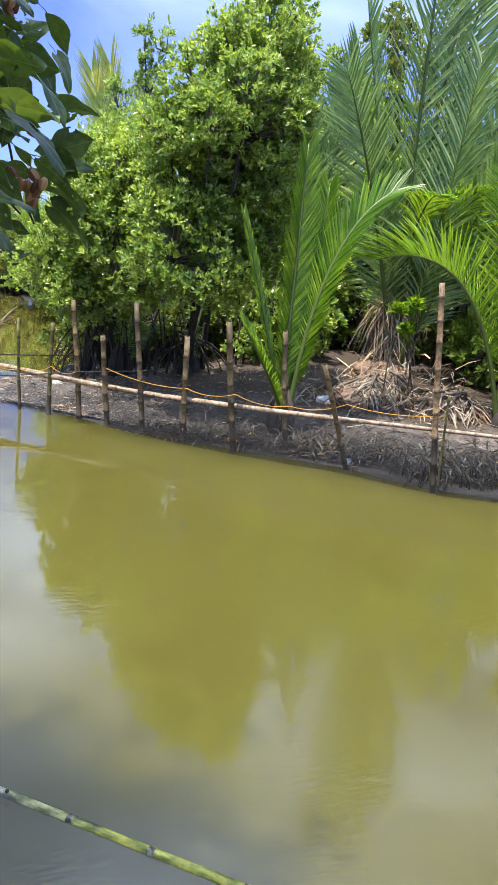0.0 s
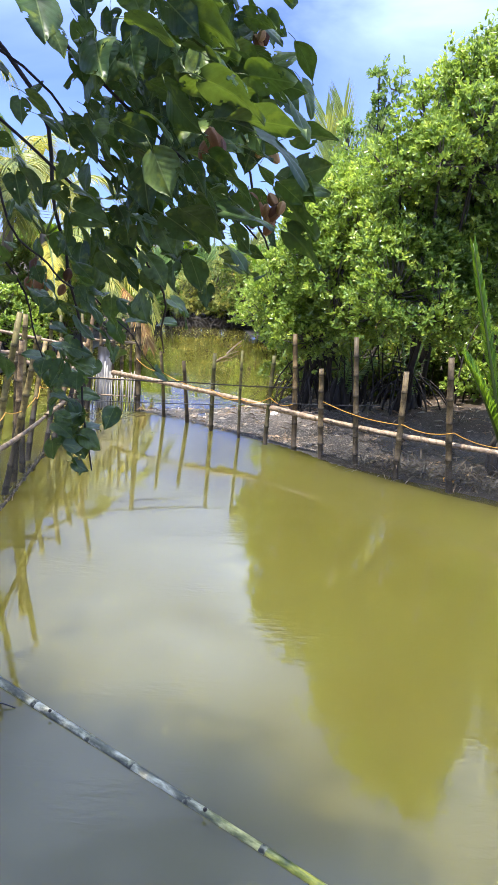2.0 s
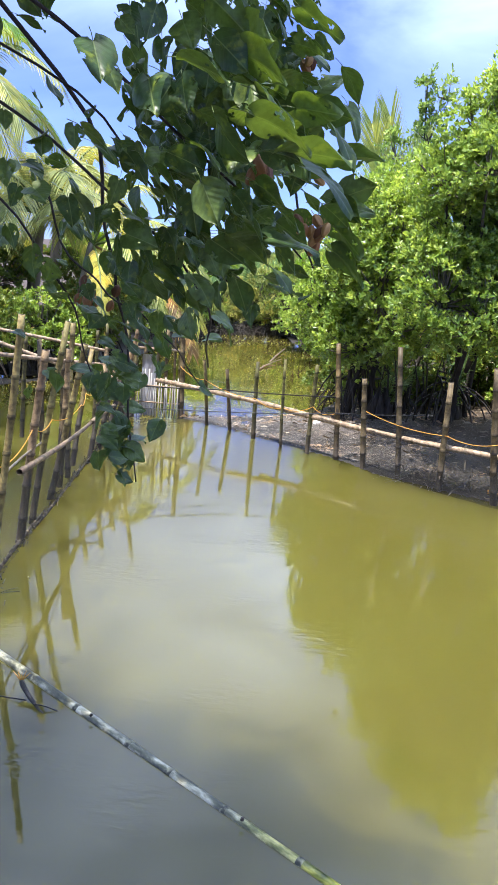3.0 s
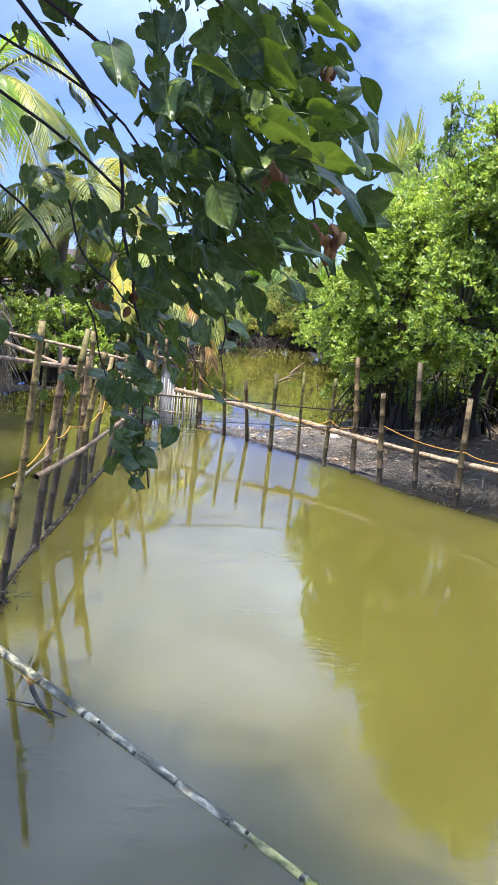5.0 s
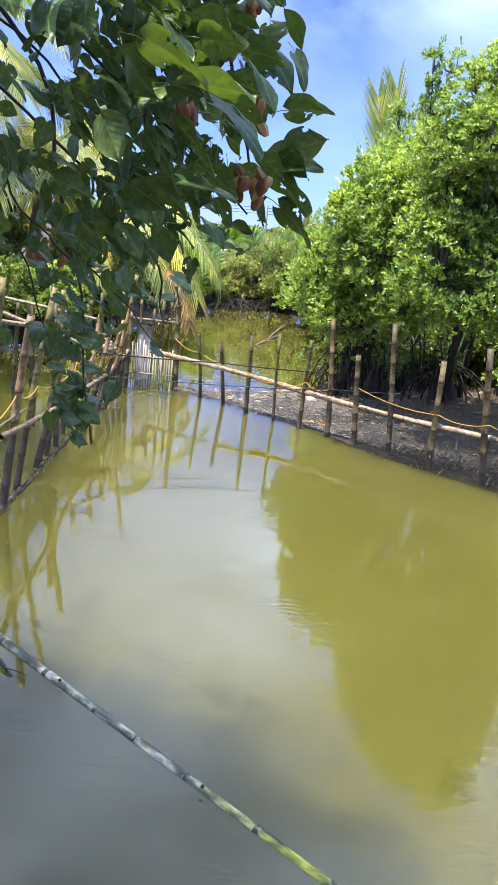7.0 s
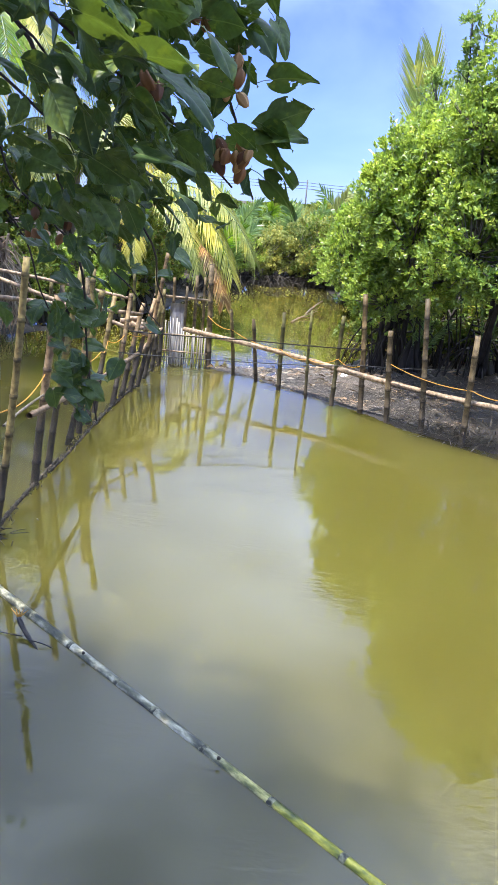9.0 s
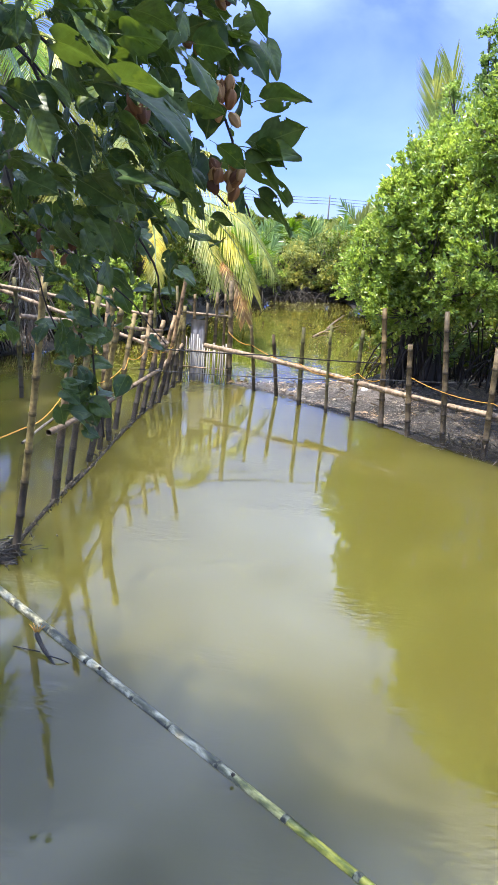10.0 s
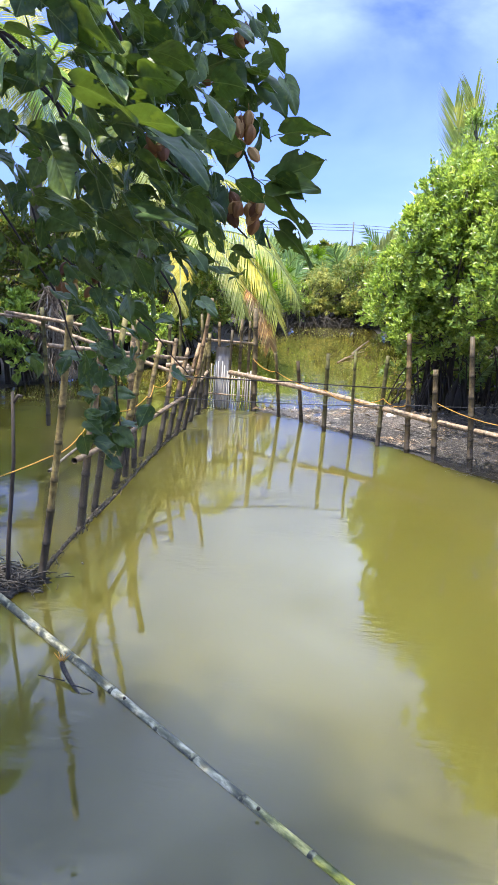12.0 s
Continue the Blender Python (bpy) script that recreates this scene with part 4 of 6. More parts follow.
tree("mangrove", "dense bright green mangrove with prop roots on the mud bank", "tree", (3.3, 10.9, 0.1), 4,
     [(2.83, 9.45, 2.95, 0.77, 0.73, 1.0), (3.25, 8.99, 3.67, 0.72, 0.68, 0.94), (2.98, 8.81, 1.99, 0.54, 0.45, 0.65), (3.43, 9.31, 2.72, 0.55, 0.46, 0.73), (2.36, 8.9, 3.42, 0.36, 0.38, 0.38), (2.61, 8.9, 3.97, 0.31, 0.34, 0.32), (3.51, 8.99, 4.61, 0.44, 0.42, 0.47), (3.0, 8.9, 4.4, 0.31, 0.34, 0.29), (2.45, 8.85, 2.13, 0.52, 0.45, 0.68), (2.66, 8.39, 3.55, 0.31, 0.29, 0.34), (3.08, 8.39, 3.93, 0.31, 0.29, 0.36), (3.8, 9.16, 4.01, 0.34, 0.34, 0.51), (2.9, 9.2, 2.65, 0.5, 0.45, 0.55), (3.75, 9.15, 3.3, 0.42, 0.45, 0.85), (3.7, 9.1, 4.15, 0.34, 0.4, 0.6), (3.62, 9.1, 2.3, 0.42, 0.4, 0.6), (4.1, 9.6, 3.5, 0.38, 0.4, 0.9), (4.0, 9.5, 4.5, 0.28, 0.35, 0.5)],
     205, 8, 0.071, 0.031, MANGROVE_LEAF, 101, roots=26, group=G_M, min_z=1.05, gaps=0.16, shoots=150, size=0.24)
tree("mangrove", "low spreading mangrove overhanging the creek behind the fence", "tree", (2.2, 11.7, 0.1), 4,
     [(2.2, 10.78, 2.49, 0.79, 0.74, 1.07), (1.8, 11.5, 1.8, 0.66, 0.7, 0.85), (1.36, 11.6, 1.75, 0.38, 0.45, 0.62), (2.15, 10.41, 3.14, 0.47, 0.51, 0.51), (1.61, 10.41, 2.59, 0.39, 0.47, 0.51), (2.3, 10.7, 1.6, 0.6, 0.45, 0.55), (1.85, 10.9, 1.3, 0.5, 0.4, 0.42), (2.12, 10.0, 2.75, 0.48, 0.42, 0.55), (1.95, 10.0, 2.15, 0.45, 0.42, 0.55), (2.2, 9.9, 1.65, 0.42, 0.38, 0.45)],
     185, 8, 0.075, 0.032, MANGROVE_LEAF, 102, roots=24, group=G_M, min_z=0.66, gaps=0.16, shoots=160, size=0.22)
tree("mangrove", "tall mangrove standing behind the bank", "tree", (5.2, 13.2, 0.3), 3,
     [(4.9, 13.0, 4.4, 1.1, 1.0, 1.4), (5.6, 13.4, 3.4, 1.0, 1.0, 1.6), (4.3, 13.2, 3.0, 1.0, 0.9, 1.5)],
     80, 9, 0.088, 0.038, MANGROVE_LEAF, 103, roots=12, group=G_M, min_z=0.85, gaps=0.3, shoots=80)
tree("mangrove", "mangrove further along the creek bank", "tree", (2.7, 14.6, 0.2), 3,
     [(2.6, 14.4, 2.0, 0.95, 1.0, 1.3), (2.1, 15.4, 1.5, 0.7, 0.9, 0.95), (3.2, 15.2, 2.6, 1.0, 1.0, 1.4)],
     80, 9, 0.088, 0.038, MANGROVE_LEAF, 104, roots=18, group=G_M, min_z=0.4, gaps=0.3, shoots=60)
tree("sapling", "thin open sapling rising above the mangroves", "tree", (2.8, 12.5, 0.1), 1,
     [(2.78, 12.5, 4.95, 0.26, 0.2, 0.26), (3.12, 12.5, 5.05, 0.24, 0.2, 0.24), (2.9, 12.5, 4.4, 0.30, 0.25, 0.30), (2.42, 12.5, 4.1, 0.30, 0.2, 0.36), (2.55, 12.5, 3.7, 0.35, 0.25, 0.3)],
     95, 6, 0.082, 0.032, SAPLING_LEAF, 105, min_z=2.0, trunk_r=0.02, shoots=10, size=0.15)
bm = bmesh.new()
rr = random.Random(8)
for k in range(34):
    x, y = rr.uniform(1.6, 4.6), rr.uniform(10.6, 11.8)
    z = ground_z(x, y)
    h = rr.uniform(0.5, 1.5)
    tube(bm, arc((x, y, z - 0.1), (x + rr.uniform(-.1, .1), y, z + h * 0.5), (x + rr.uniform(-.3, .3), y + rr.uniform(-.2, .2), z + h), 5), [0.016, 0.014, 0.012, 0.01, 0.006], 5)
tagged(link_mesh("mangrove_stems", bm, BARK), "thicket of dark bare stems and roots under the mangroves", "stems", kind="stuff")


for k, (x, y, h, w) in enumerate(((2.3, 12.9, 1.2, 0.7), (3.2, 12.3, 1.4, 0.8), (4.3, 12.3, 1.6, 0.8), (5.2, 12.2, 1.5, 0.7), (3.8, 13.6, 2.0, 1.0))):
    z = ground_z(x, y)
    tree("bush", "dark green undergrowth behind the mangrove stems", "bush", (x, y, z), 2, [(x, y, z + h * 0.5, w, w * 0.8, h * 0.55), (x + w * 0.6, y, z + h * 0.3, w * 0.7, w * 0.6, h * 0.35), (x - w * 0.6, y, z + h * 0.3, w * 0.7, w * 0.6, h * 0.35)],
         60, 8, 0.10, 0.042, BUSH_LEAF, 280 + k, roots=14, group="undergrowth", min_z=0.12)


# ---- nipa palms ----
def nipa(label, base, fronds, mats, seed, group="nipa palms", **kw):
    r = random.Random(seed)
    t = thing("nipa_palm", label, "palm", group, at=base)
    b0 = Vector(base)
    bm = bmesh.new()
    for k in range(7):
        a = 6.28 * k / 7
        tube(bm, [(0.10 * math.cos(a), 0.10 * math.sin(a), -0.15), (0.14 * math.cos(a), 0.14 * math.sin(a), 0.2), (0.05 * math.cos(a), 0.05 * math.sin(a), 0.5)], [0.07, 0.06, 0.02], 7)
    part("stump", bm, BARK, t)
    for mid, tip, leaf, face, *more in fronds:
        foot = Vector((r.uniform(-.08, .08), r.uniform(-.08, .08), 0.05))
        opts = dict(fwd0=1.0, fwd1=0.8, ragged=0.16)
        opts.update(kw)
        if more:
            opts["lift"] = more[0]
        turned = Vector(face) + Vector((r.uniform(-.45, .45), r.uniform(-.1, .3), r.uniform(-.3, .3)))
        frond_mesh("frond", foot, Vector(mid) - b0, Vector(tip) - b0, mats, t, r, leaf=leaf * 1.15, face=turned, **opts)
    return t


CAMWARD = (-0.35, -0.9, 0.25)
UPWARD = (0.0, -0.25, 1.0)
nipa("young nipa palm with upright bright green fronds behind the fence", (3.85, 8.35, 0.10),
     [((3.79, 8.22, 2.03), (3.78, 8.22, 3.42), 0.4, (0.25, -0.95, 0.2), 0.5), ((3.97, 8.08, 2.58), (4.91, 8.04, 3.05), 0.5, (-0.75, -0.6, 0.4), 0.9), ((3.36, 8.08, 1.57), (3.01, 8.04, 2.64), 0.17, (0.45, -0.9, 0.2), 0.3), ((3.45, 7.9, 0.87), (3.05, 7.85, 1.4), 0.3, (0.5, -0.4, 0.8), 0.9), ((4.1, 8.31, 1.94), (4.17, 8.36, 3.0), 0.4, CAMWARD), ((3.94, 8.31, 1.57), (4.41, 8.41, 2.22), 0.34, CAMWARD)],
     [NIPA_LEAF, NIPA_STEM], 31, droop=0.06, width=0.027, pairs=72, start=0.14, fwd0=1.15, fwd1=1.1, ragged=0.09)
nipa("bright green nipa palm with an arching frond over the water's edge", (6.75, 7.75, 0.1),
     [((6.2, 7.9, 2.75), (4.75, 8.1, 2.22), 0.80, (0.45, -0.35, 1.0), 2.0), ((6.7, 7.8, 2.0), (6.35, 7.6, 3.1), 0.6, CAMWARD), ((6.9, 8.2, 2.2), (6.8, 8.4, 3.7), 0.7, CAMWARD),
      ((6.7, 7.3, 1.4), (6.15, 6.9, 1.9), 0.5, UPWARD, 1.0), ((7.3, 7.5, 2.2), (7.8, 7.2, 3.0), 0.75, CAMWARD), ((7.0, 7.6, 1.9), (6.9, 7.2, 2.6), 0.6, UPWARD, 1.0)],
     [NIPA_LEAF, NIPA_STEM], 32, droop=0.16, width=0.028, pairs=66, start=0.2)
nipa("yellowish nipa palm with loose arching fronds at the water's edge", (7.15, 7.0, 0.05),
     [((6.75, 6.9, 1.7), (5.95, 6.6, 2.05), 0.55, UPWARD, 0.5), ((6.9, 6.8, 2.2), (6.45, 6.5, 3.0), 0.6, UPWARD, 0.4), ((6.8, 6.6, 1.2), (6.15, 6.2, 1.25), 0.5, UPWARD, 0.4), ((7.1, 6.7, 2.6), (6.9, 6.3, 3.6), 0.6, UPWARD, 0.4)],
     [NIPA_GOLD, NIPA_STEM], 40, droop=0.35, width=0.032, pairs=50, start=0.22, stem=0.022, ragged=0.28)
nipa("large old nipa palm with tall deep green fronds", (6.35, 9.95, 0.3),
     [((5.78, 9.96, 3.26), (5.14, 9.87, 5.5), 0.69, (0.9, -0.35, 0.2), 0.9), ((6.0, 9.61, 3.95), (5.78, 9.27, 7.3), 0.99, CAMWARD), ((6.47, 9.7, 3.78), (6.77, 9.35, 7.13), 0.95, CAMWARD), ((5.78, 9.87, 2.83), (4.84, 9.61, 4.55), 0.77, CAMWARD), ((6.9, 9.78, 3.09), (7.76, 9.61, 5.15), 0.86, CAMWARD), ((6.47, 9.27, 2.92), (6.39, 8.92, 4.81), 0.77, (-0.9, -0.4, 0.3)), ((6.82, 9.44, 2.4), (7.33, 9.01, 4.03), 0.82, CAMWARD), ((6.2, 9.6, 4.2), (6.4, 9.2, 7.6), 0.95, CAMWARD), ((6.6, 9.8, 4.0), (7.0, 9.5, 7.2), 0.95, CAMWARD)],
     [NIPA_OLD, NIPA_STEM], 33, droop=0.12, width=0.044, pairs=52, start=0.22, stem=0.045)
nipa("nipa palm with deep green fronds further back", (5.9, 12.6, 0.35),
     [((5.8, 12.4, 2.8), (5.3, 12.2, 4.8), 0.85, CAMWARD), ((6.0, 12.4, 3.2), (6.3, 12.2, 5.4), 0.9, CAMWARD), ((5.6, 12.0, 2.2), (5.0, 11.7, 3.7), 0.8, CAMWARD), ((6.3, 12.0, 2.0), (6.8, 11.6, 3.4), 0.8, CAMWARD)],
     [NIPA_OLD, NIPA_STEM], 34, droop=0.15, width=0.055, pairs=44)
nipa("feathery palm fronds showing above the mangroves", (2.9, 14.0, 0.2),
     [((2.7, 14.0, 3.2), (2.20, 13.9, 4.75), 0.8, CAMWARD), ((2.85, 14.0, 3.3), (2.5, 13.9, 4.9), 0.8, CAMWARD), ((2.95, 14.0, 3.2), (3.1, 13.9, 4.7), 0.7, CAMWARD)],
     [FAN_LEAF, FAN_LEAF], 35, droop=0.06, width=0.022, pairs=84, fwd0=1.6, fwd1=1.6)
nipa("low dark nipa palm growing under the mangroves", (2.35, 11.1, 0.12),
     [((2.3, 11.0, 0.9), (2.15, 10.8, 1.5), 0.2, (0.9, -0.4, 0.2)), ((2.45, 11.0, 0.9), (2.55, 10.8, 1.4), 0.2, CAMWARD), ((2.5, 11.0, 0.7), (2.8, 10.9, 0.95), 0.18, (0.5, -0.5, 0.7))],
     [NIPA_OLD, NIPA_STEM], 38, droop=0.3, width=0.016, pairs=40, stem=0.009, ragged=0.25)
nipa("low dark nipa palm growing under the mangroves", (3.3, 10.7, 0.12),
     [((3.25, 10.7, 0.8), (3.1, 10.6, 1.25), 0.2, (0.9, -0.4, 0.2)), ((3.35, 10.7, 0.9), (3.45, 10.6, 1.35), 0.2, CAMWARD)],
     [NIPA_OLD, NIPA_STEM], 39, droop=0.3, width=0.016, pairs=40, stem=0.009, ragged=0.25)


for k, (x, y, h, w) in enumerate(((6.5, 12.6, 2.6, 1.2), (8.4, 11.2, 2.8, 1.3), (8.0, 9.3, 1.7, 0.9), (9.6, 9.2, 2.8, 1.4), (7.4, 14.0, 4.6, 1.6), (8.9, 14.6, 6.2, 1.9), (6.3, 14.6, 5.0, 1.2), (10.5, 12.5, 4.4, 1.8), (4.9, 11.2, 1.6, 0.7), (8.6, 7.2, 2.0, 1.0))):
    z = ground_z(x, y)
    tree("bush", "dense dark green thicket behind the palms", "bush", (x, y, z), 2, [(x, y, z + h * 0.55, w, w, h * 0.55), (x + w * 0.6, y, z + h * 0.35, w * 0.7, w * 0.7, h * 0.4), (x - w * 0.6, y - 0.1, z + h * 0.35, w * 0.7, w * 0.6, h * 0.4)],
         50, 8, 0.11, 0.05, BUSH_LEAF if k % 2 else MANGROVE_LEAF, 260 + k, roots=14, group="bushes behind the palms", min_z=0.3)
nipa("bright green nipa palm crowding the bank", (7.9, 8.6, 0.3),
     [((7.6, 8.4, 2.4), (6.9, 8.0, 3.8), 0.8, CAMWARD), ((8.0, 8.3, 2.6), (8.2, 7.9, 4.4), 0.85, CAMWARD), ((7.4, 8.1, 1.6), (6.6, 7.6, 2.5), 0.7, CAMWARD), ((8.4, 8.0, 2.2), (9.0, 7.5, 3.4), 0.8, CAMWARD)],
     [NIPA_LEAF, NIPA_STEM], 36, droop=0.2, width=0.05, pairs=44)

nipa("nipa palm with yellow-green fronds over a dry stump", (6.3, 10.2, 0.3),
     [((6.3, 10.0, 3.0), (6.0, 8.9, 3.1), 0.6, UPWARD), ((6.6, 9.8, 3.0), (6.7, 8.7, 3.2), 0.65, UPWARD), ((6.8, 10.0, 2.6), (7.4, 9.2, 2.9), 0.65, UPWARD), ((6.2, 10.4, 3.0), (5.7, 9.9, 3.5), 0.6, UPWARD)],
     [NIPA_LEAF, NIPA_STEM], 37, droop=0.35, width=0.04, pairs=46, start=0.3)

for k, (x, y, h) in enumerate(((5.55, 8.75, 1.25), (5.85, 8.7, 1.3), (5.75, 8.85, 0.95))):
    z = ground_z(x, y)
    tree("mangrove_seedling", "thin mangrove seedling with a few glossy leaves", "seedling", (x, y, z), 1, [(x, y, z + h, 0.10, 0.10, 0.05)], 40, 6, 0.12, 0.045, NIPA_LEAF, 400 + k, group="seedlings", min_z=0.3, trunk_r=0.012)

# ---- dead fronds and litter on the bank ----
def dead_skirt(label, base, count, height, spread, seed):
    r = random.Random(seed)
    t = thing("dead_fronds", label, "dead leaves", "dead fronds", at=base)
    for k in range(count):
        a = r.uniform(2.6, 6.4)
        top = Vector((r.uniform(-.15, .15), r.uniform(-.15, .15), height * r.uniform(0.85, 1.0)))
        end = Vector((math.cos(a) * spread * r.uniform(.5, 1), math.sin(a) * spread * r.uniform(.5, 1), r.uniform(0.02, 0.35) * height))
        mid = Vector((end.x * 0.85, end.y * 0.85, height * r.uniform(.6, .9)))
        frond_mesh("frond", top, mid, end, [DEAD_FROND, DEAD_FROND], t, r, pairs=30, leaf=0.5, width=0.026, droop=0.9, stem=0.02, lift=-0.3, ragged=0.9, start=0.05)
    return t


dead_skirt("brown dry fronds hanging round an old palm stump", (6.35, 10.1, 0.25), 9, 2.05, 0.40, 41)
dead_skirt("heap of grey dry palm fronds on the bank", (5.6, 9.1, 0.12), 6, 0.6, 0.85, 42)
dead_skirt("grey dry fronds lying over the mud edge", (6.35, 8.2, 0.1), 5, 0.55, 0.75, 43)
bm = bmesh.new()
rr = random.Random(47)
for k in range(1000):
    x, y = rr.gauss(5.65, 0.6), rr.gauss(8.95, 0.5)
    z = ground_z(x, y) if k % 3 == 0 else 0.14
    z = max(z, 0.02) + abs(rr.gauss(0, 0.16))
    a, ln = rr.uniform(0, 6.28), rr.uniform(0.15, 0.55)
    d = Vector((math.cos(a), math.sin(a), rr.uniform(-0.7, 0.6))) * ln
    p = Vector((x, y, z))
    m = p + d * 0.5 + Vector((0, 0, rr.uniform(0, 0.1)))
    w = Vector((-math.sin(a), math.cos(a), rr.uniform(-.5, .5))) * rr.uniform(0.004, 0.012)
    e = p + d
    e.z = max(e.z, 0.03)
    q = [bm.verts.new(c) for c in (p - w, p + w, m + w, m - w, e)]
    bm.faces.new((q[0], q[1], q[2], q[3]))
    bm.faces.new((q[3], q[2], q[4]))
tagged(link_mesh("frond_debris", bm, DEAD_FROND), "tangle of grey dry frond strips and twigs on the bank", "debris", kind="stuff")
for k, (x, y, r0, h) in enumerate(((5.25, 9.0, 0.50, 0.22), (6.3, 8.3, 0.45, 0.22), (6.2, 10.0, 0.55, 0.3))):
    bm = bmesh.new()
    bmesh.ops.create_icosphere(bm, subdivisions=4, radius=1)
    for v in bm.verts:
        q = noise.noise(v.co * 2.3 + Vector((k * 5, 0, 0))) * 0.28 + noise.noise(v.co * 7) * 0.08
        v.co = Vector((v.co.x * r0, v.co.y * r0 * 0.8, v.co.z * h)) * (1 + q)
    for f in bm.faces:
        f.smooth = True
    ob = link_mesh("soil_mound", bm, MOUND)
    ob.location = (x, y, ground_z(x, y) - 0.05)
    tagged(ob, "mound of brown soil and roots on the bank", "mound")


bm = bmesh.new()
rr = random.Random(49)
for k in range(2600):
    s = rr.random() ** 0.8
    x, y = 2.2 + 4.6 * s + rr.gauss(0, 0.2), 8.3 - 3.0 * s + abs(rr.gauss(0, 0.45)) * (0.4 + s)
    z = max(ground_z(x, y), 0.0) + abs(rr.gauss(0, 0.05 + 0.08 * s))
    a, ln = rr.uniform(0, 6.28), rr.uniform(0.06, 0.34)
    p = Vector((x, y, z))
    e = p + Vector((math.cos(a), math.sin(a), rr.uniform(-0.5, 0.5))) * ln
    e.z = max(e.z, 0.01)
    m = (p + e) / 2 + Vector((0, 0, rr.uniform(0, 0.05)))
    w = Vector((-math.sin(a), math.cos(a), rr.uniform(-.6, .6))) * rr.uniform(0.003, 0.011)
    q = [bm.verts.new(c) for c in (p - w, p + w, m + w, m - w, e)]
    bm.faces.new((q[0], q[1], q[2], q[3]))
    bm.faces.new((q[3], q[2], q[4]))
for k in range(330):
    s = rr.random()
    x, y = 4.5 + 2.6 * s + rr.gauss(0, 0.12), 6.35 - 1.05 * s + abs(rr.gauss(0, 0.28))
    z = max(ground_z(x, y), 0.0) + rr.uniform(0.05, 0.32)
    p = Vector((x, y, z))
    e = Vector((x + rr.gauss(0, 0.07), y - rr.uniform(0.02, 0.22), max(z - rr.uniform(0.12, 0.40), 0.005)))
    m = (p + e) / 2 + Vector((0, -0.04, 0.05))
    tube(bm, [p, m, e], rr.uniform(0.003, 0.010), 4)
tagged(link_mesh("bank_debris", bm, WET_DEBRIS), "wet black strips and twigs tangled along the mud edge", "debris", kind="stuff")


def litter(name, label, area, count, size, mat, seed, lift=0.004, long=3.0):
    """Loose dry leaves and bits lying on the ground."""
    r = np.random.default_rng(seed)
    x = r.uniform(area[0], area[1], count)
    y = r.uniform(area[2], area[3], count)
    d = shore_distance(x, y)
    keep = (d > np.where(x > 4.2, 0.75, 0.03)) & (d < area[4])
    x, y = x[keep], y[keep]
    z = ground_height(x, y) + lift
    k = len(x)
    a = r.uniform(0, 6.28, k)
    ln = size * r.uniform(0.35, 1.3, k)
    dx, dy = np.cos(a) * ln, np.sin(a) * ln
    wx, wy = -np.sin(a) * ln / long, np.cos(a) * ln / long
    c = np.stack([x, y, z], 1)
    up = r.uniform(0, 0.35, (k, 2)) * ln[:, None]
    v = np.stack([c, c + np.stack([dx * .5 + wx, dy * .5 + wy, up[:, 0]], 1), c + np.stack([dx, dy, up[:, 1]], 1), c + np.stack([dx * .5 - wx, dy * .5 - wy, up[:, 0] * .3], 1)], 1).reshape(-1, 3)
    f = np.arange(k)[:, None] * 4 + np.array([[0, 1, 2, 3]])
    return tagged(mesh_from(name, v, f, mat), label, "litter", kind="stuff")


litter("leaf_litter", "dry leaves and bits scattered over the mud", (-1.0, 7.5, 5.5, 13.5, 3.0), 30000, 0.024, LITTER, 51)
litter("pale_litter", "pale pinkish dry leaf bits covering the dry end of the bank", (-0.9, 2.6, 8.2, 11.6, 1.9), 24000, 0.026, PALE_LITTER, 53, 0.005, 2.2)
litter("dry_twigs", "pale dry twigs and reed bits on the mud", (-1.0, 7.5, 5.5, 13.5, 3.0), 5000, 0.12, DEAD_FROND, 52, 0.012, 16.0)
for k, (x, y, s, nm, lb) in enumerate(((4.75, 9.0, 0.09, "plastic_bag", "crumpled white plastic bag on the bank"), (4.1, 6.95, 0.05, "plastic_cup", "crushed white plastic cup at the water's edge"), (1.35, 10.6, 0.05, "plastic_bag", "scrap of white plastic on the mud"),
                                       (3.05, 7.85, 0.06, "yellow_leaf_cup", "crumpled pale yellow wrapper on the mud"))):
    bm = bmesh.new()
    bmesh.ops.create_icosphere(bm, subdivisions=3, radius=s)
    for v in bm.verts:
        v.co *= 1 + 0.6 * noise.noise(v.co / s * 1.6 + Vector((k * 9, 0, 0)))
        v.co.z *= 0.7
    ob = link_mesh(nm, bm, TRASH_WHITE if k < 3 else ROPE_YELLOW)
    ob.location = (x, y, ground_z(x, y) + s * 0.4)
    tagged(ob, lb, "rubbish")

# ---- far shore ----
G_F = "bushes on the far shore"
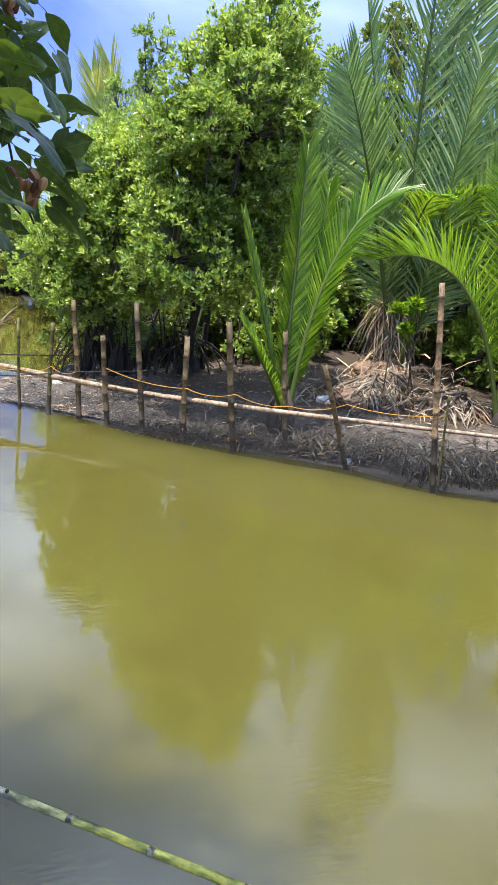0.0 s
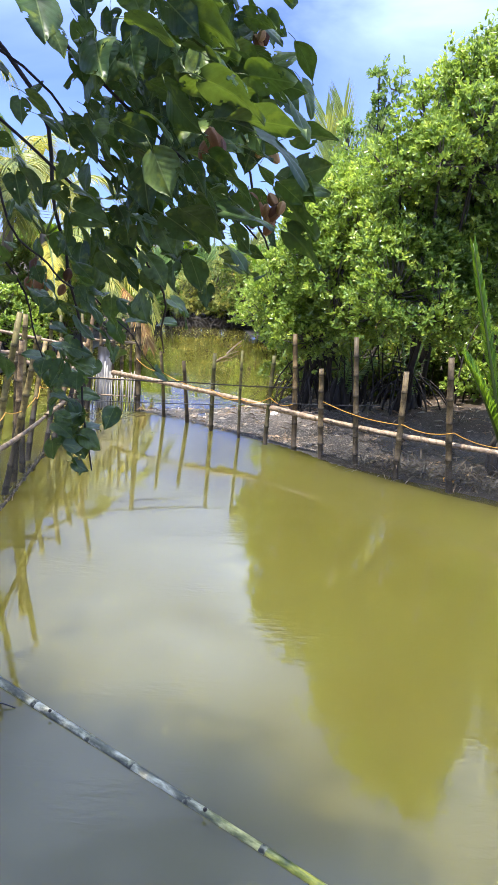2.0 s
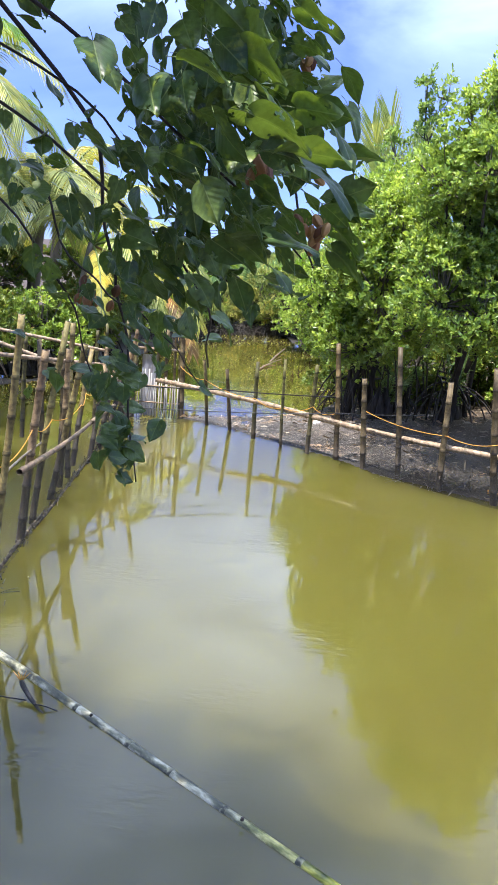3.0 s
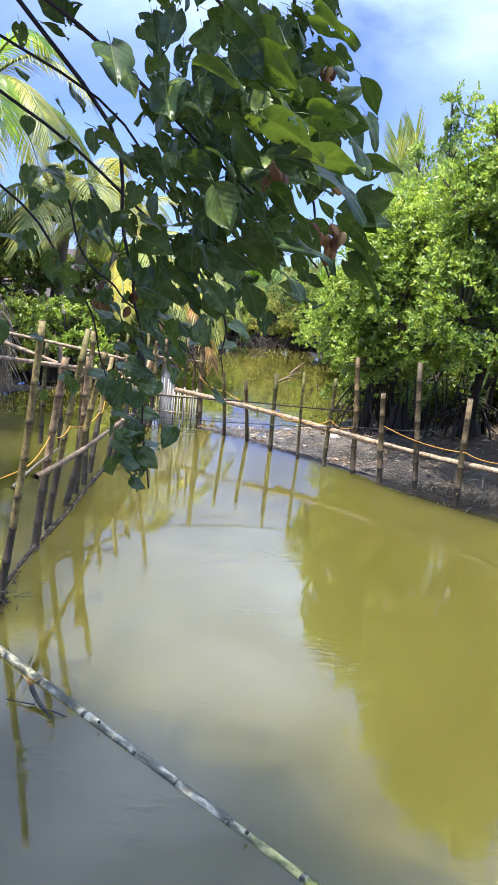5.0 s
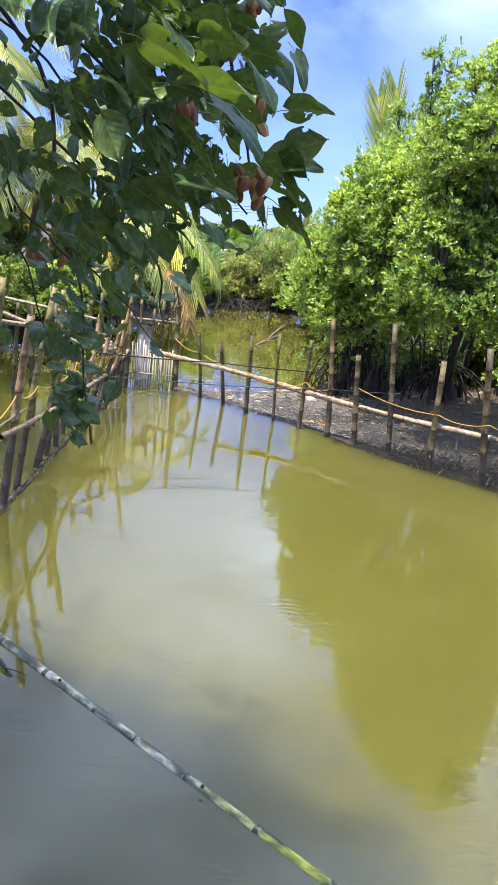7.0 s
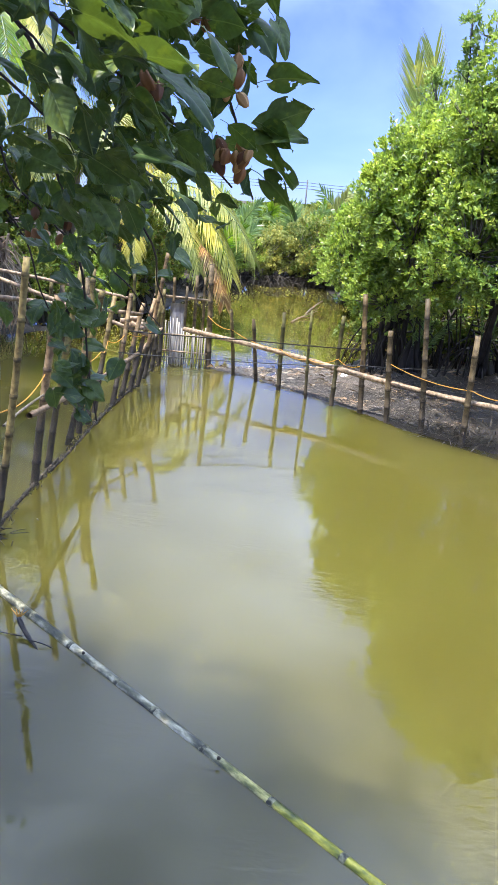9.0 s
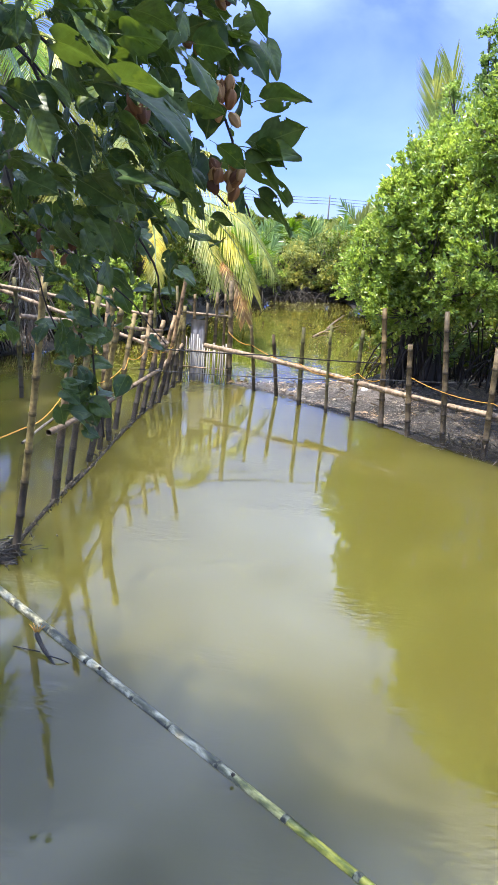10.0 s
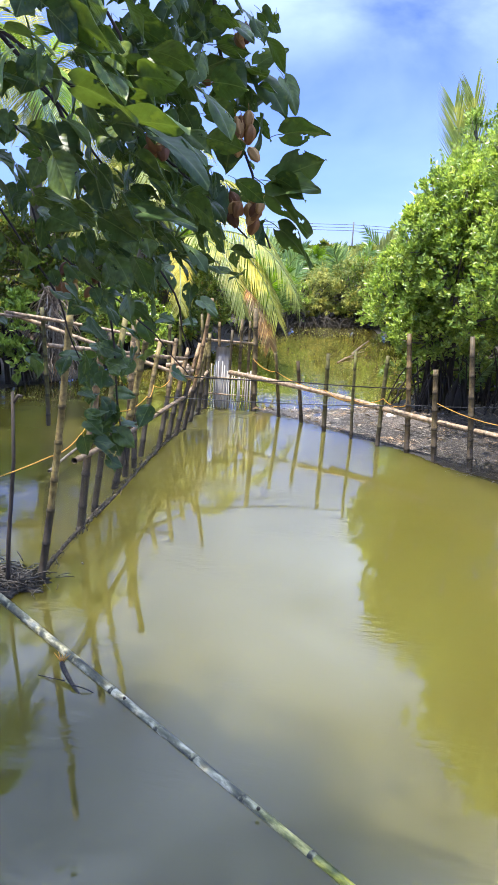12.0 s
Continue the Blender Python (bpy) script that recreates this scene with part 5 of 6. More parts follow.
for k, (x, y, w, h, mt, lb) in enumerate(((-0.4, 24.2, 1.2, 1.4, DRY_BUSH_LEAF, "yellowish bush on the far shore"), (0.9, 24.6, 1.3, 1.7, DRY_BUSH_LEAF, "yellow-green bush on the far shore"), (2.5, 23.6, 1.2, 2.3, BUSH_LEAF, "green bush on the far shore"),
                                          (-1.6, 22.9, 0.9, 1.7, MANGROVE_LEAF, "dark green bush at the far water's edge"), (2.6, 20.5, 1.1, 2.0, MANGROVE_LEAF, "green mangrove along the far bank"), (2.9, 18.0, 1.2, 2.3, MANGROVE_LEAF, "green mangrove along the far bank"),
                                          (-2.7, 21.0, 1.0, 1.5, BUSH_LEAF, "green bush on the far bank"), (-3.4, 18.5, 1.1, 1.7, BUSH_LEAF, "green bush beside the coconut palm"))):
    z = ground_z(x, y)
    tree("bush", lb, "bush", (x, y, z), 2, [(x, y, z + h * 0.55, w, w, h * 0.55), (x + w * 0.7, y + 0.3, z + h * 0.4, w * 0.7, w * 0.7, h * 0.42), (x - w * 0.7, y - 0.1, z + h * 0.38, w * 0.7, w * 0.6, h * 0.4)],
         72, 8, 0.09, 0.038, mt, 200 + k, roots=18, group=G_F, min_z=0.25, gaps=0.3, shoots=90)
FAR_NIPA = [(-1.4, 26.2, 2.7, NIPA_OLD), (0.3, 27.4, 2.3, COCO_LEAF), (1.5, 26.4, 2.7, COCO_LEAF), (-1.2, 21.3, 1.7, NIPA_OLD), (-1.7, 20.4, 2.0, NIPA_LEAF), (0.75, 25.2, 2.3, NIPA_OLD), (1.75, 25.0, 2.4, NIPA_LEAF), (-0.5, 26.6, 2.2, NIPA_LEAF), (2.7, 27.5, 3.0, NIPA_OLD), (-4.0, 24.5, 3.2, NIPA_LEAF), (-2.4, 23.2, 2.6, NIPA_OLD)]
for k, (x, y, h, leaf_mat) in enumerate(FAR_NIPA):
    fr = []
    r = random.Random(60 + k)
    for j in range(7):
        a = j * 0.9 + r.uniform(-.3, .3)
        rad = h * r.uniform(0.25, 0.55)
        fr.append(((x + rad * 0.25 * math.cos(a), y + rad * 0.25 * math.sin(a), h * 0.7), (x + rad * math.cos(a), y + rad * 0.6 * math.sin(a), h * r.uniform(0.62, 1.06)), 0.55, CAMWARD))
    nipa("nipa palm clump on the far shore", (x, y, ground_z(x, y)), fr, [leaf_mat, NIPA_STEM], 60 + k, group="far nipa palms", pairs=34, width=0.05, ragged=0.2, droop=0.2)
bm = bmesh.new()
rr = random.Random(63)
for k in range(420):
    s = rr.random()
    x, y = (-0.9 + 2.6 * s, 22.6 + 1.2 * s) if k % 3 else (-0.9 - 0.9 * s, 22.6 - 3.4 * s)
    x, y = x + rr.gauss(0, 0.25), y + rr.uniform(0, 0.5)
    h = rr.uniform(0.06, 0.32)
    a = rr.uniform(0, 6.28)
    tube(bm, arc((x, y, max(ground_z(x, y), 0) + h), (x + 0.2 * math.cos(a), y + 0.2 * math.sin(a), h), (x + 0.35 * math.cos(a), y + 0.35 * math.sin(a), -0.1), 5), rr.uniform(0.006, 0.016), 4)
tagged(link_mesh("bank_roots", bm, BARK), "dark tangled roots along the far water's edge", "roots", kind="stuff")
for p, q, r0 in (((0.95, 17.6, -0.02), (1.45, 19.9, 0.06), 0.03), ((0.62, 16.1, 0.0), (1.25, 18.0, 0.03), 0.022), ((0.75, 16.6, 0.02), (1.05, 16.9, 0.02), 0.02)):
    bm = bmesh.new()
    tube(bm, arc(p, ((p[0] + q[0]) / 2, (p[1] + q[1]) / 2, 0.06), q, 7), [r0 * (1 - 0.09 * i) for i in range(7)], 6)
    tagged(link_mesh("fallen_stem", bm, DEAD_FROND), "pale dry palm stem lying in the creek", "stem", "fallen stems")
tree("far_woods", "belt of far mixed green trees behind the creek", "trees", (0, 60, 0.5), 0, [(x, 58 + (k * 7) % 9, 0.7 + (k * 5) % 3 * 0.3, 3.6, 3, 1.2 + (k * 11) % 5 * 0.15) for k, x in enumerate(range(-46, 60, 5))], 9, 9, 0.5, 0.25, BUSH_LEAF, 300, min_z=0.2)["kind"] = "stuff"
up = thing("utility_pole", "distant grey utility pole carrying wires", "pole", at=(1.9, 70.0, 0.4))
bm = bmesh.new()
tube(bm, [(0, 0, -0.3), (0, 0, 4.1)], [0.08, 0.05], 8)
part("mast", bm, CONCRETE_POLE, up)
for z in (3.35, 3.6, 3.85):
    line("wire", [(-20, 0, z + 0.3), (0, 0, z), (20, 0, z + 0.2)], 0.018, CORD_GREY, up, sag=0.2)

# ---- bank beyond the pond ----
G_L = "bushes beyond the pond"
for k, (x, y, w, h, mt, ln, lb) in enumerate(((-4.8, 11.55, 0.55, 1.5, MANGROVE_LEAF, 0.13, "bushy green mangrove at the pond's edge"), (-4.3, 13.6, 0.8, 1.3, BUSH_LEAF, 0.10, "green bush on the pond bank"), (-3.5, 14.2, 0.8, 1.3, MANGROVE_LEAF, 0.10, "green bush on the pond bank"),
                                              (-2.9, 15.6, 0.8, 1.4, BUSH_LEAF, 0.10, "green bush under the coconut palm"), (-6.8, 12.5, 1.2, 3.2, MANGROVE_LEAF, 0.12, "tall green bush behind the pond"), (-5.6, 15.5, 1.4, 2.6, BUSH_LEAF, 0.11, "green thicket behind the pond"), (-8.0, 9.5, 1.5, 3.0, MANGROVE_LEAF, 0.11, "green thicket beside the pond"),
                                              (-7.5, 6.0, 1.4, 2.6, BUSH_LEAF, 0.11, "green thicket beside the pond"))):
    z = ground_z(x, y)
    tree("bush", lb, "bush", (x, y, z), 2, [(x, y, z + h * 0.6, w, w, h * 0.5), (x + w * 0.6, y - 0.2, z + h * 0.45, w * 0.6, w * 0.6, h * 0.4), (x - w * 0.6, y + 0.2, z + h * 0.45, w * 0.7, w * 0.6, h * 0.4)],
         60, 8, ln, ln * 0.42, mt, 230 + k, roots=44, group=G_L, min_z=0.35)
dead_skirt("thatch of brown dry fronds round an old palm stump", (-4.12, 12.0, 0.1), 9, 1.5, 0.32, 44)


def coconut(label, base, height, lean, fronds, mats, seed, leaf=0.7):
    r = random.Random(seed)
    t = thing("coconut_palm", label, "palm", "coconut palms", at=base)
    bm = bmesh.new()
    top = Vector((lean[0], lean[1], height))
    pts = arc((0, 0, -0.2), (lean[0] * 0.3, lean[1] * 0.3, height * 0.5), top, 14)
    tube(bm, pts, [0.16 - 0.005 * k + 0.012 * (k % 2) for k in range(14)], 10)
    part("trunk", bm, PALM_TRUNK, t)
    for k in range(fronds):
        a = 2.4 * k + r.uniform(-.2, .2)
        e = r.uniform(-0.25, 1.0)
        ln = r.uniform(2.0, 2.7)
        d = Vector((math.cos(a), math.sin(a), 0))
        mid = top + d * ln * 0.5 * (1.1 - 0.5 * e) + Vector((0, 0, ln * (0.25 + 0.5 * e)))
        tip = top + d * ln * (1.0 - 0.35 * max(e, 0)) + Vector((0, 0, ln * (-0.45 + 0.95 * e)))
        m = mats[k % len(mats)]
        frond_mesh("frond", top, mid, tip, [m, NIPA_STEM], t, r, pairs=54, leaf=leaf, width=0.032, droop=0.55, stem=0.03, lift=0.1, start=0.12)
    return t


coconut("yellow-green coconut palm with drooping fronds beside the creek", (-4.4, 16.6, 0.3), 2.6, (0.3, -0.2), 13, [COCO_LEAF, COCO_GOLD, COCO_LEAF, COCO_LEAF], 71)
t = thing("coconut_palm", "leaning coconut palm arching yellow fronds over the gate", "palm", "coconut palms", at=(-3.2, 15.6, 0.3))
r = random.Random(75)
bm = bmesh.new()
tube(bm, arc((0, 0, -0.2), (0.1, 0, 1.2), (0.35, -0.1, 2.1), 10), [0.13 - 0.005 * k for k in range(10)], 10)
part("trunk", bm, PALM_TRUNK, t)
for mid, tip, leaf_mat, name in (((2.0, -1.2, 2.6), (2.65, -1.8, 0.75), COCO_YELLOW, ""), ((1.6, -1.4, 2.5), (2.05, -1.8, 0.8), COCO_LEAF, ""), ((2.2, -1.3, 2.8), (3.0, -1.6, 1.1), COCO_LEAF, ""), ((1.7, -0.6, 3.3), (2.6, -0.9, 1.7), COCO_YELLOW, ""), ((0.72, -1.2, 1.85), (0.85, -1.8, 0.85), COCO_GOLD, ""), ((0.0, -0.5, 3.6), (-0.8, -0.9, 2.2), COCO_LEAF, ""), ((0.9, 0.3, 3.9), (1.7, 0.5, 3.0), COCO_LEAF, ""), ((-0.4, 0.1, 3.2), (-1.3, 0.1, 1.8), COCO_LEAF, ""),
                                 ((2.35, -1.75, 1.5), (2.55, -2.0, 0.3), COCO_DRY, "dry orange-brown frond")):
    frond_mesh("frond", (0.35, -0.1, 2.05), mid, tip, [leaf_mat, COCO_DRY if name else NIPA_STEM], t, r, pairs=80, leaf=0.30 if name else 0.34 if leaf_mat == COCO_GOLD else 0.52, width=0.026, droop=0.55, stem=0.024, lift=0.1, start=0.55 if name else 0.14, ragged=0.2 if name else 0.10, fwd0=0.75, fwd1=0.6, label=name)
coconut("tall coconut palm with pale green fronds behind the pond", (-6.0, 16.0, 0.4), 4.8, (0.3, -0.3), 19, [COCO_LEAF, NIPA_LEAF, COCO_LEAF], 72, 0.75)
coconut("tall coconut palm leaning over the pond", (-6.5, 10.4, 0.4), 5.0, (0.8, -0.5), 20, [COCO_LEAF, NIPA_OLD, NIPA_OLD], 76, 0.7)
coconut("coconut palm with yellowish fronds behind the pond", (-4.6, 19.5, 0.4), 3.2, (0.2, 0.1), 15, [COCO_LEAF, COCO_LEAF, COCO_GOLD], 73)

# ---- broad-leaved tree over the camera's side of the creek ----
rng = random.Random(77)


def broad_leaf_mesh(name, r, holes):
    """A heart-shaped leaf, 1 long, with a drawn-out tip, a fold, waves along the edge and eaten holes."""
    bm = bmesh.new()
    rows, half = (24, 9) if holes else (14, 4)
    wave, ph, bendy = r.uniform(0.05, 0.11), r.uniform(0, 6), r.uniform(-0.34, 0.03)
    fat = r.uniform(0.40, 0.48)
    grid = []
    for i in range(rows + 1):
        s = i / rows
        w = fat * math.sin(math.pi * (0.004 + 0.996 * s) ** 0.62) ** 0.85 * (1 - 0.12 * s) * (1 - 0.55 * max(0, (s - 0.82) / 0.18) * (1 - s) * 4)
        row = []
        for j in range(-half, half + 1):
            e = j / half
            ww = w * (1 + 0.035 * math.sin(s * 19 + ph + (1 if j > 0 else 3)))
            y = s - 0.16 * abs(e) ** 1.3 * max(0, 1 - s * 3.0)
            z = 0.36 * abs(e) * ww + wave * math.sin(6 * s + ph + 2 * e) * abs(e) + bendy * s * s - 0.26 * e * e * ww
            row.append(bm.verts.new((e * ww, y, z)))
        grid.append(row)
    for i in range(rows):
        for j in range(2 * half):
            q = (grid[i][j], grid[i][j + 1], grid[i + 1][j + 1], grid[i + 1][j])
            m = (q[0].co + q[2].co) / 2
            if any((m.x - hx) ** 2 + (m.y - hy) ** 2 < (hr * (1 + 0.45 * math.sin(3 * math.atan2(m.y - hy, m.x - hx) + hx * 40))) ** 2 for hx, hy, hr in holes):
                continue
            bm.faces.new(q).smooth = True
    tube(bm, [Vector((0, -0.42, -0.02)), Vector((0, -0.2, 0.02)), Vector((0, 0, 0))], 0.009, 5)
    bmesh.ops.remove_doubles(bm, verts=bm.verts, dist=1e-4)
    me = bpy.data.meshes.new(name)
    bm.to_mesh(me)
    bm.free()
    me.materials.append(BROAD_LEAF)
    return me


LEAF_HOLES = (((0.40, 0.55, 0.10),), (), ((-0.38, 0.28, 0.08), (0.1, 0.5, 0.03)), ((-0.2, 0.45, 0.06), (-0.28, 0.62, 0.05)), ((0.2, 0.32, 0.07), (0.24, 0.66, 0.05), (-0.36, 0.4, 0.05)), (), ((0.12, 0.7, 0.05), (-0.2, 0.3, 0.06)), ())
LEAF_MESHES = [broad_leaf_mesh("leaf", random.Random(80 + k), h) for k, h in enumerate(LEAF_HOLES)]
broad = thing("broad_leaved_tree", "broad-leaved tree with dark heart-shaped leaves and brown pods overhanging the creek", "tree", at=(-2.4, 0.2, 0.0))
B0 = Vector((-2.4, 0.2, 0.0))
bm = bmesh.new()
tube(bm, arc(Vector((0, 0, 0.3)), Vector((0.1, -0.1, 2.0)), Vector((0.4, 0.2, 3.6)), 10), [0.17 - 0.008 * k for k in range(10)], 10)
part("trunk", bm, TWIG, broad)
BRANCHES = [([(-2, 0.4, 3.6), (-1.32, 1.533, 3.647), (-0.438, 1.906, 2.822), (-0.317, 1.994, 2.41), (-0.276, 2.093, 2.165), (-0.241, 2.159, 1.694)], 0.020),
            ([(-2, 0.4, 3.6), (-1.195, 1.033, 3.897), (-0.067, 1.59, 3.271), (0.094, 1.685, 2.787), (0.161, 1.751, 2.572), (0.215, 1.724, 2.397)], 0.016),
            ([(-1.9, 0.35, 3.5), (-1.07, 0.907, 3.272), (-0.383, 1.22, 2.835), (-0.027, 1.523, 2.599), (0.175, 1.59, 2.424)], 0.013),
            ([(-1.9, 0.35, 3.4), (-1.195, 1.533, 3.147), (-0.597, 1.828, 2.758), (-0.177, 1.828, 2.458), (-0.032, 1.828, 2.278), (-0.033, 2.081, 2.086)], 0.013),
            ([(-1.9, 0.35, 3.4), (-1.289, 1.745, 3.011), (-0.677, 1.98, 2.571), (-0.439, 2.015, 2.285), (-0.375, 2.142, 2.017)], 0.012),
            ([(-1.07, 0.907, 3.272), (-0.32, 0.907, 2.96), (-0.008, 1.033, 2.748), (0.08, 1.095, 2.585)], 0.008),
            ([(-1.195, 1.533, 3.147), (-0.438, 1.702, 2.794), (-0.126, 1.728, 2.521), (0.03, 1.658, 2.347)], 0.008),
            ([(-0.504, 1.98, 2.571), (-0.389, 1.98, 2.352), (-0.253, 1.965, 2.259), (-0.135, 1.98, 2.168), (-0.048, 2.142, 2.017)], 0.006)]


def smooth_path(pts, per=6):
    pts = [Vector(p) for p in pts]
    out = []
    for k in range(len(pts) - 1):
        p0, p1, p2, p3 = pts[max(k - 1, 0)], pts[k], pts[k + 1], pts[min(k + 2, len(pts) - 1)]
        for j in range(per):
            s = j / per
            out.append(0.5 * (2 * p1 + (p2 - p0) * s + (2 * p0 - 5 * p1 + 4 * p2 - p3) * s * s + (3 * p1 - p0 - 3 * p2 + p3) * s ** 3))
    return out + [pts[-1]]


TWIGS = []
for pts, r0 in BRANCHES:
    path = [p + Vector((math.sin(k * 1.1), math.cos(k * 0.7), math.sin(k * 0.9 + 1))) * 0.008 for k, p in enumerate(smooth_path(pts))]
    bm = bmesh.new()
    c = len(path)
    tube(bm, [p - B0 for p in path], [r0 * 0.34 * (1 - 0.85 * k / (c - 1)) + 0.0014 for k in range(c)], 7)
    TWIGS.append((part("branch", bm, TWIG, broad), path))


def nearest_branch(p):
    """The branch that carries what grows at p."""
    return min(TWIGS, key=lambda b: min((q - p).length for q in b[1][6:]))[0]



def put_leaf(p, d, up, size, mesh=None):
    """A leaf whose stalk starts near p, pointing along d with its upper side towards up."""
    d, up = Vector(d).normalized(), Vector(up)
    x = d.cross(up).normalized()
    z = x.cross(d)
    m = Matrix((x, d, z)).transposed().to_4x4()
    ob = new("leaf", mesh or rng.choice(LEAF_MESHES))
    ob.parent = nearest_branch(Vector(p))
    ob.matrix_basis = Matrix.Translation(Vector(p) - B0) @ m @ Matrix.Scale(size, 4)
    return ob


# leaf masses: centre, radius, leaves
MASSES = [((0.099, 1.578, 2.892), 0.075, 8), ((0.164, 1.578, 2.788), 0.054, 6), ((0.072, 1.538, 2.684), 0.075, 9), ((0.177, 1.60, 2.49), 0.054, 3), ((0.072, 1.631, 2.502), 0.065, 8), ((-0.005, 1.668, 2.397), 0.075, 10),
          ((-0.005, 1.526, 2.593), 0.086, 10), ((0.005, 1.345, 2.723), 0.08, 9), ((-0.07, 1.107, 2.748), 0.07, 6), ((-0.045, 1.107, 2.623), 0.07, 7), ((-0.108, 1.333, 2.522), 0.09, 11), ((-0.167, 1.693, 2.422), 0.1, 12),
          ((-0.084, 1.604, 2.449), 0.086, 10), ((-0.254, 1.684, 2.522), 0.1, 7), ((-0.332, 1.754, 2.667), 0.1, 4), ((-0.435, 1.72, 2.842), 0.1, 10), ((-0.507, 1.533, 2.823), 0.1, 9), ((-0.585, 1.884, 2.576), 0.1, 9),
          ((-0.475, 1.899, 2.422), 0.1, 6), ((-0.555, 1.958, 2.329), 0.1, 6), ((-0.354, 1.914, 2.281), 0.09, 9), ((-0.222, 1.852, 2.279), 0.08, 8), ((-0.179, 1.994, 2.215), 0.07, 5), ((-0.073, 2.112, 2.178), 0.07, 5),
          ((-0.30, 2.12, 2.095), 0.05, 7), ((-0.315, 2.12, 1.995), 0.055, 9), ((-0.285, 2.13, 1.90), 0.05, 7), ((-0.275, 2.13, 1.835), 0.045, 8), ((-0.085, 1.604, 2.81), 0.09, 12), ((-0.019, 1.631, 2.737), 0.086, 12),
          ((-0.005, 1.578, 2.607), 0.086, 12), ((-0.109, 1.567, 2.495), 0.09, 12), ((0.072, 1.668, 2.476), 0.065, 8), ((-0.359, 1.812, 2.615), 0.1, 7), ((-0.07, 1.282, 2.972), 0.12, 9), ((-0.195, 1.533, 3.022), 0.14, 9),
          ((-0.657, 1.828, 2.818), 0.12, 8)]
for c, r, count in MASSES:
    small = c[2] < 2.2
    for k in range(int(count * (1.7 if small else 0.7 if c[0] < -0.3 and c[2] > 2.3 else 1.7 if c[0] < -0.1 else 2.5))):
        off = Vector((rng.gauss(0, 0.8) - 0.3, rng.gauss(0, 1.3), rng.gauss(0, 1))) * r * 1.1
        d = Vector((rng.uniform(-0.25, 1.0), rng.uniform(-0.6, 0.6), rng.uniform(-0.95, 0.0)))
        up = Vector((rng.uniform(-0.5, 0.5), rng.uniform(-0.6, 0.75), rng.uniform(0.45, 1.0)))
        if small:
            d = Vector((rng.uniform(-0.5, 1.0), rng.uniform(-0.5, 0.5), rng.uniform(-0.55, 0.1)))
            up = Vector((rng.uniform(-0.4, 0.4), rng.uniform(-0.9, 0.3), rng.uniform(0.5, 1.0)))
        put_leaf(Vector(c) + off, d, up, rng.uniform(0.048, 0.076) if small else rng.uniform(0.036, 0.074))
for p, d in (((-0.275, 2.13, 1.80), (0.35, 0.1, -0.95)), ((-0.26, 2.13, 1.815), (0.9, 0.0, -0.6))):
    put_leaf(p, d, (0.3, -0.8, 0.5), 0.072)
# leaves of the outer spray, clear against the sky
SPRAY = [((0.251, 1.6, 2.638), (0.94, 0.21, 0.25), (-0.1, 0.55, 0.8), 0.093, 3),
         ((0.252, 1.6, 2.553), (0.88, 0.2, 0.42), (-0.3, 0.75, 0.6), 0.099, 0),
         ((0.246, 1.58, 2.544), (0.92, 0.0, -0.39), (0.1, 0.6, 0.8), 0.072, 5),
         ((0.227, 1.6, 2.541), (0.96, -0.27, -0.05), (0, -0.75, 0.65), 0.110, 1),
         ((0.253, 1.6, 2.441), (0.85, 0.0, -0.53), (0.45, 0.55, 0.7), 0.103, 4),
         ((0.229, 1.6, 2.515), (0.74, 0.0, -0.67), (0.5, 0.5, 0.7), 0.123, 6),
         ((0.186, 1.6, 2.771), (0.83, 0.0, 0.56), (-0.4, -0.8, 0.5), 0.070, 2),
         ((0.177, 1.6, 2.759), (0.79, -0.17, -0.59), (0.4, -0.6, 0.7), 0.115, 4),
         ((0.187, 1.6, 2.603), (0.3, 0.0, 0.95), (0.9, 0.2, 0.1), 0.075, 1),
         ((0.154, 1.6, 2.69), (0.97, 0.0, 0.23), (-0.2, -0.6, 0.7), 0.062, 7)]
# large leaves hanging nearest
NEAR = [((0.09, 0.91, 2.556), (0.97, -0.15, 0.02), (0.1, 0.25, 0.95), 0.092, 1), ((0.125, 0.96, 2.545), (0.86, -0.15, -0.42), (0.35, -0.3, 0.8), 0.092, 5),
        ((0.05, 0.84, 2.585), (0.93, 0.25, -0.2), (0.25, 0.4, 0.85), 0.080, 4), ((0.085, 1.03, 2.447), (0.95, 0.2, -0.08), (0.1, -0.35, 0.95), 0.085, 2),
        ((0.017, 1.3, 2.757), (0.91, 0.0, -0.41), (0.2, 0.5, 0.8), 0.083, 2), ((0.037, 1.35, 2.705), (0.93, 0.0, -0.36), (0.3, 0.4, 0.8), 0.098, 5),
        ((0.09, 1.4, 2.712), (0.9, 0.0, 0.44), (-0.2, 0.5, 0.8), 0.070, 0), ((0.086, 1.5, 2.803), (0.86, 0.0, 0.5), (-0.2, -0.6, 0.7), 0.082, 6)]
for p, d, up, size, mk in SPRAY + NEAR:
    put_leaf(p, d, up, size, LEAF_MESHES[mk])
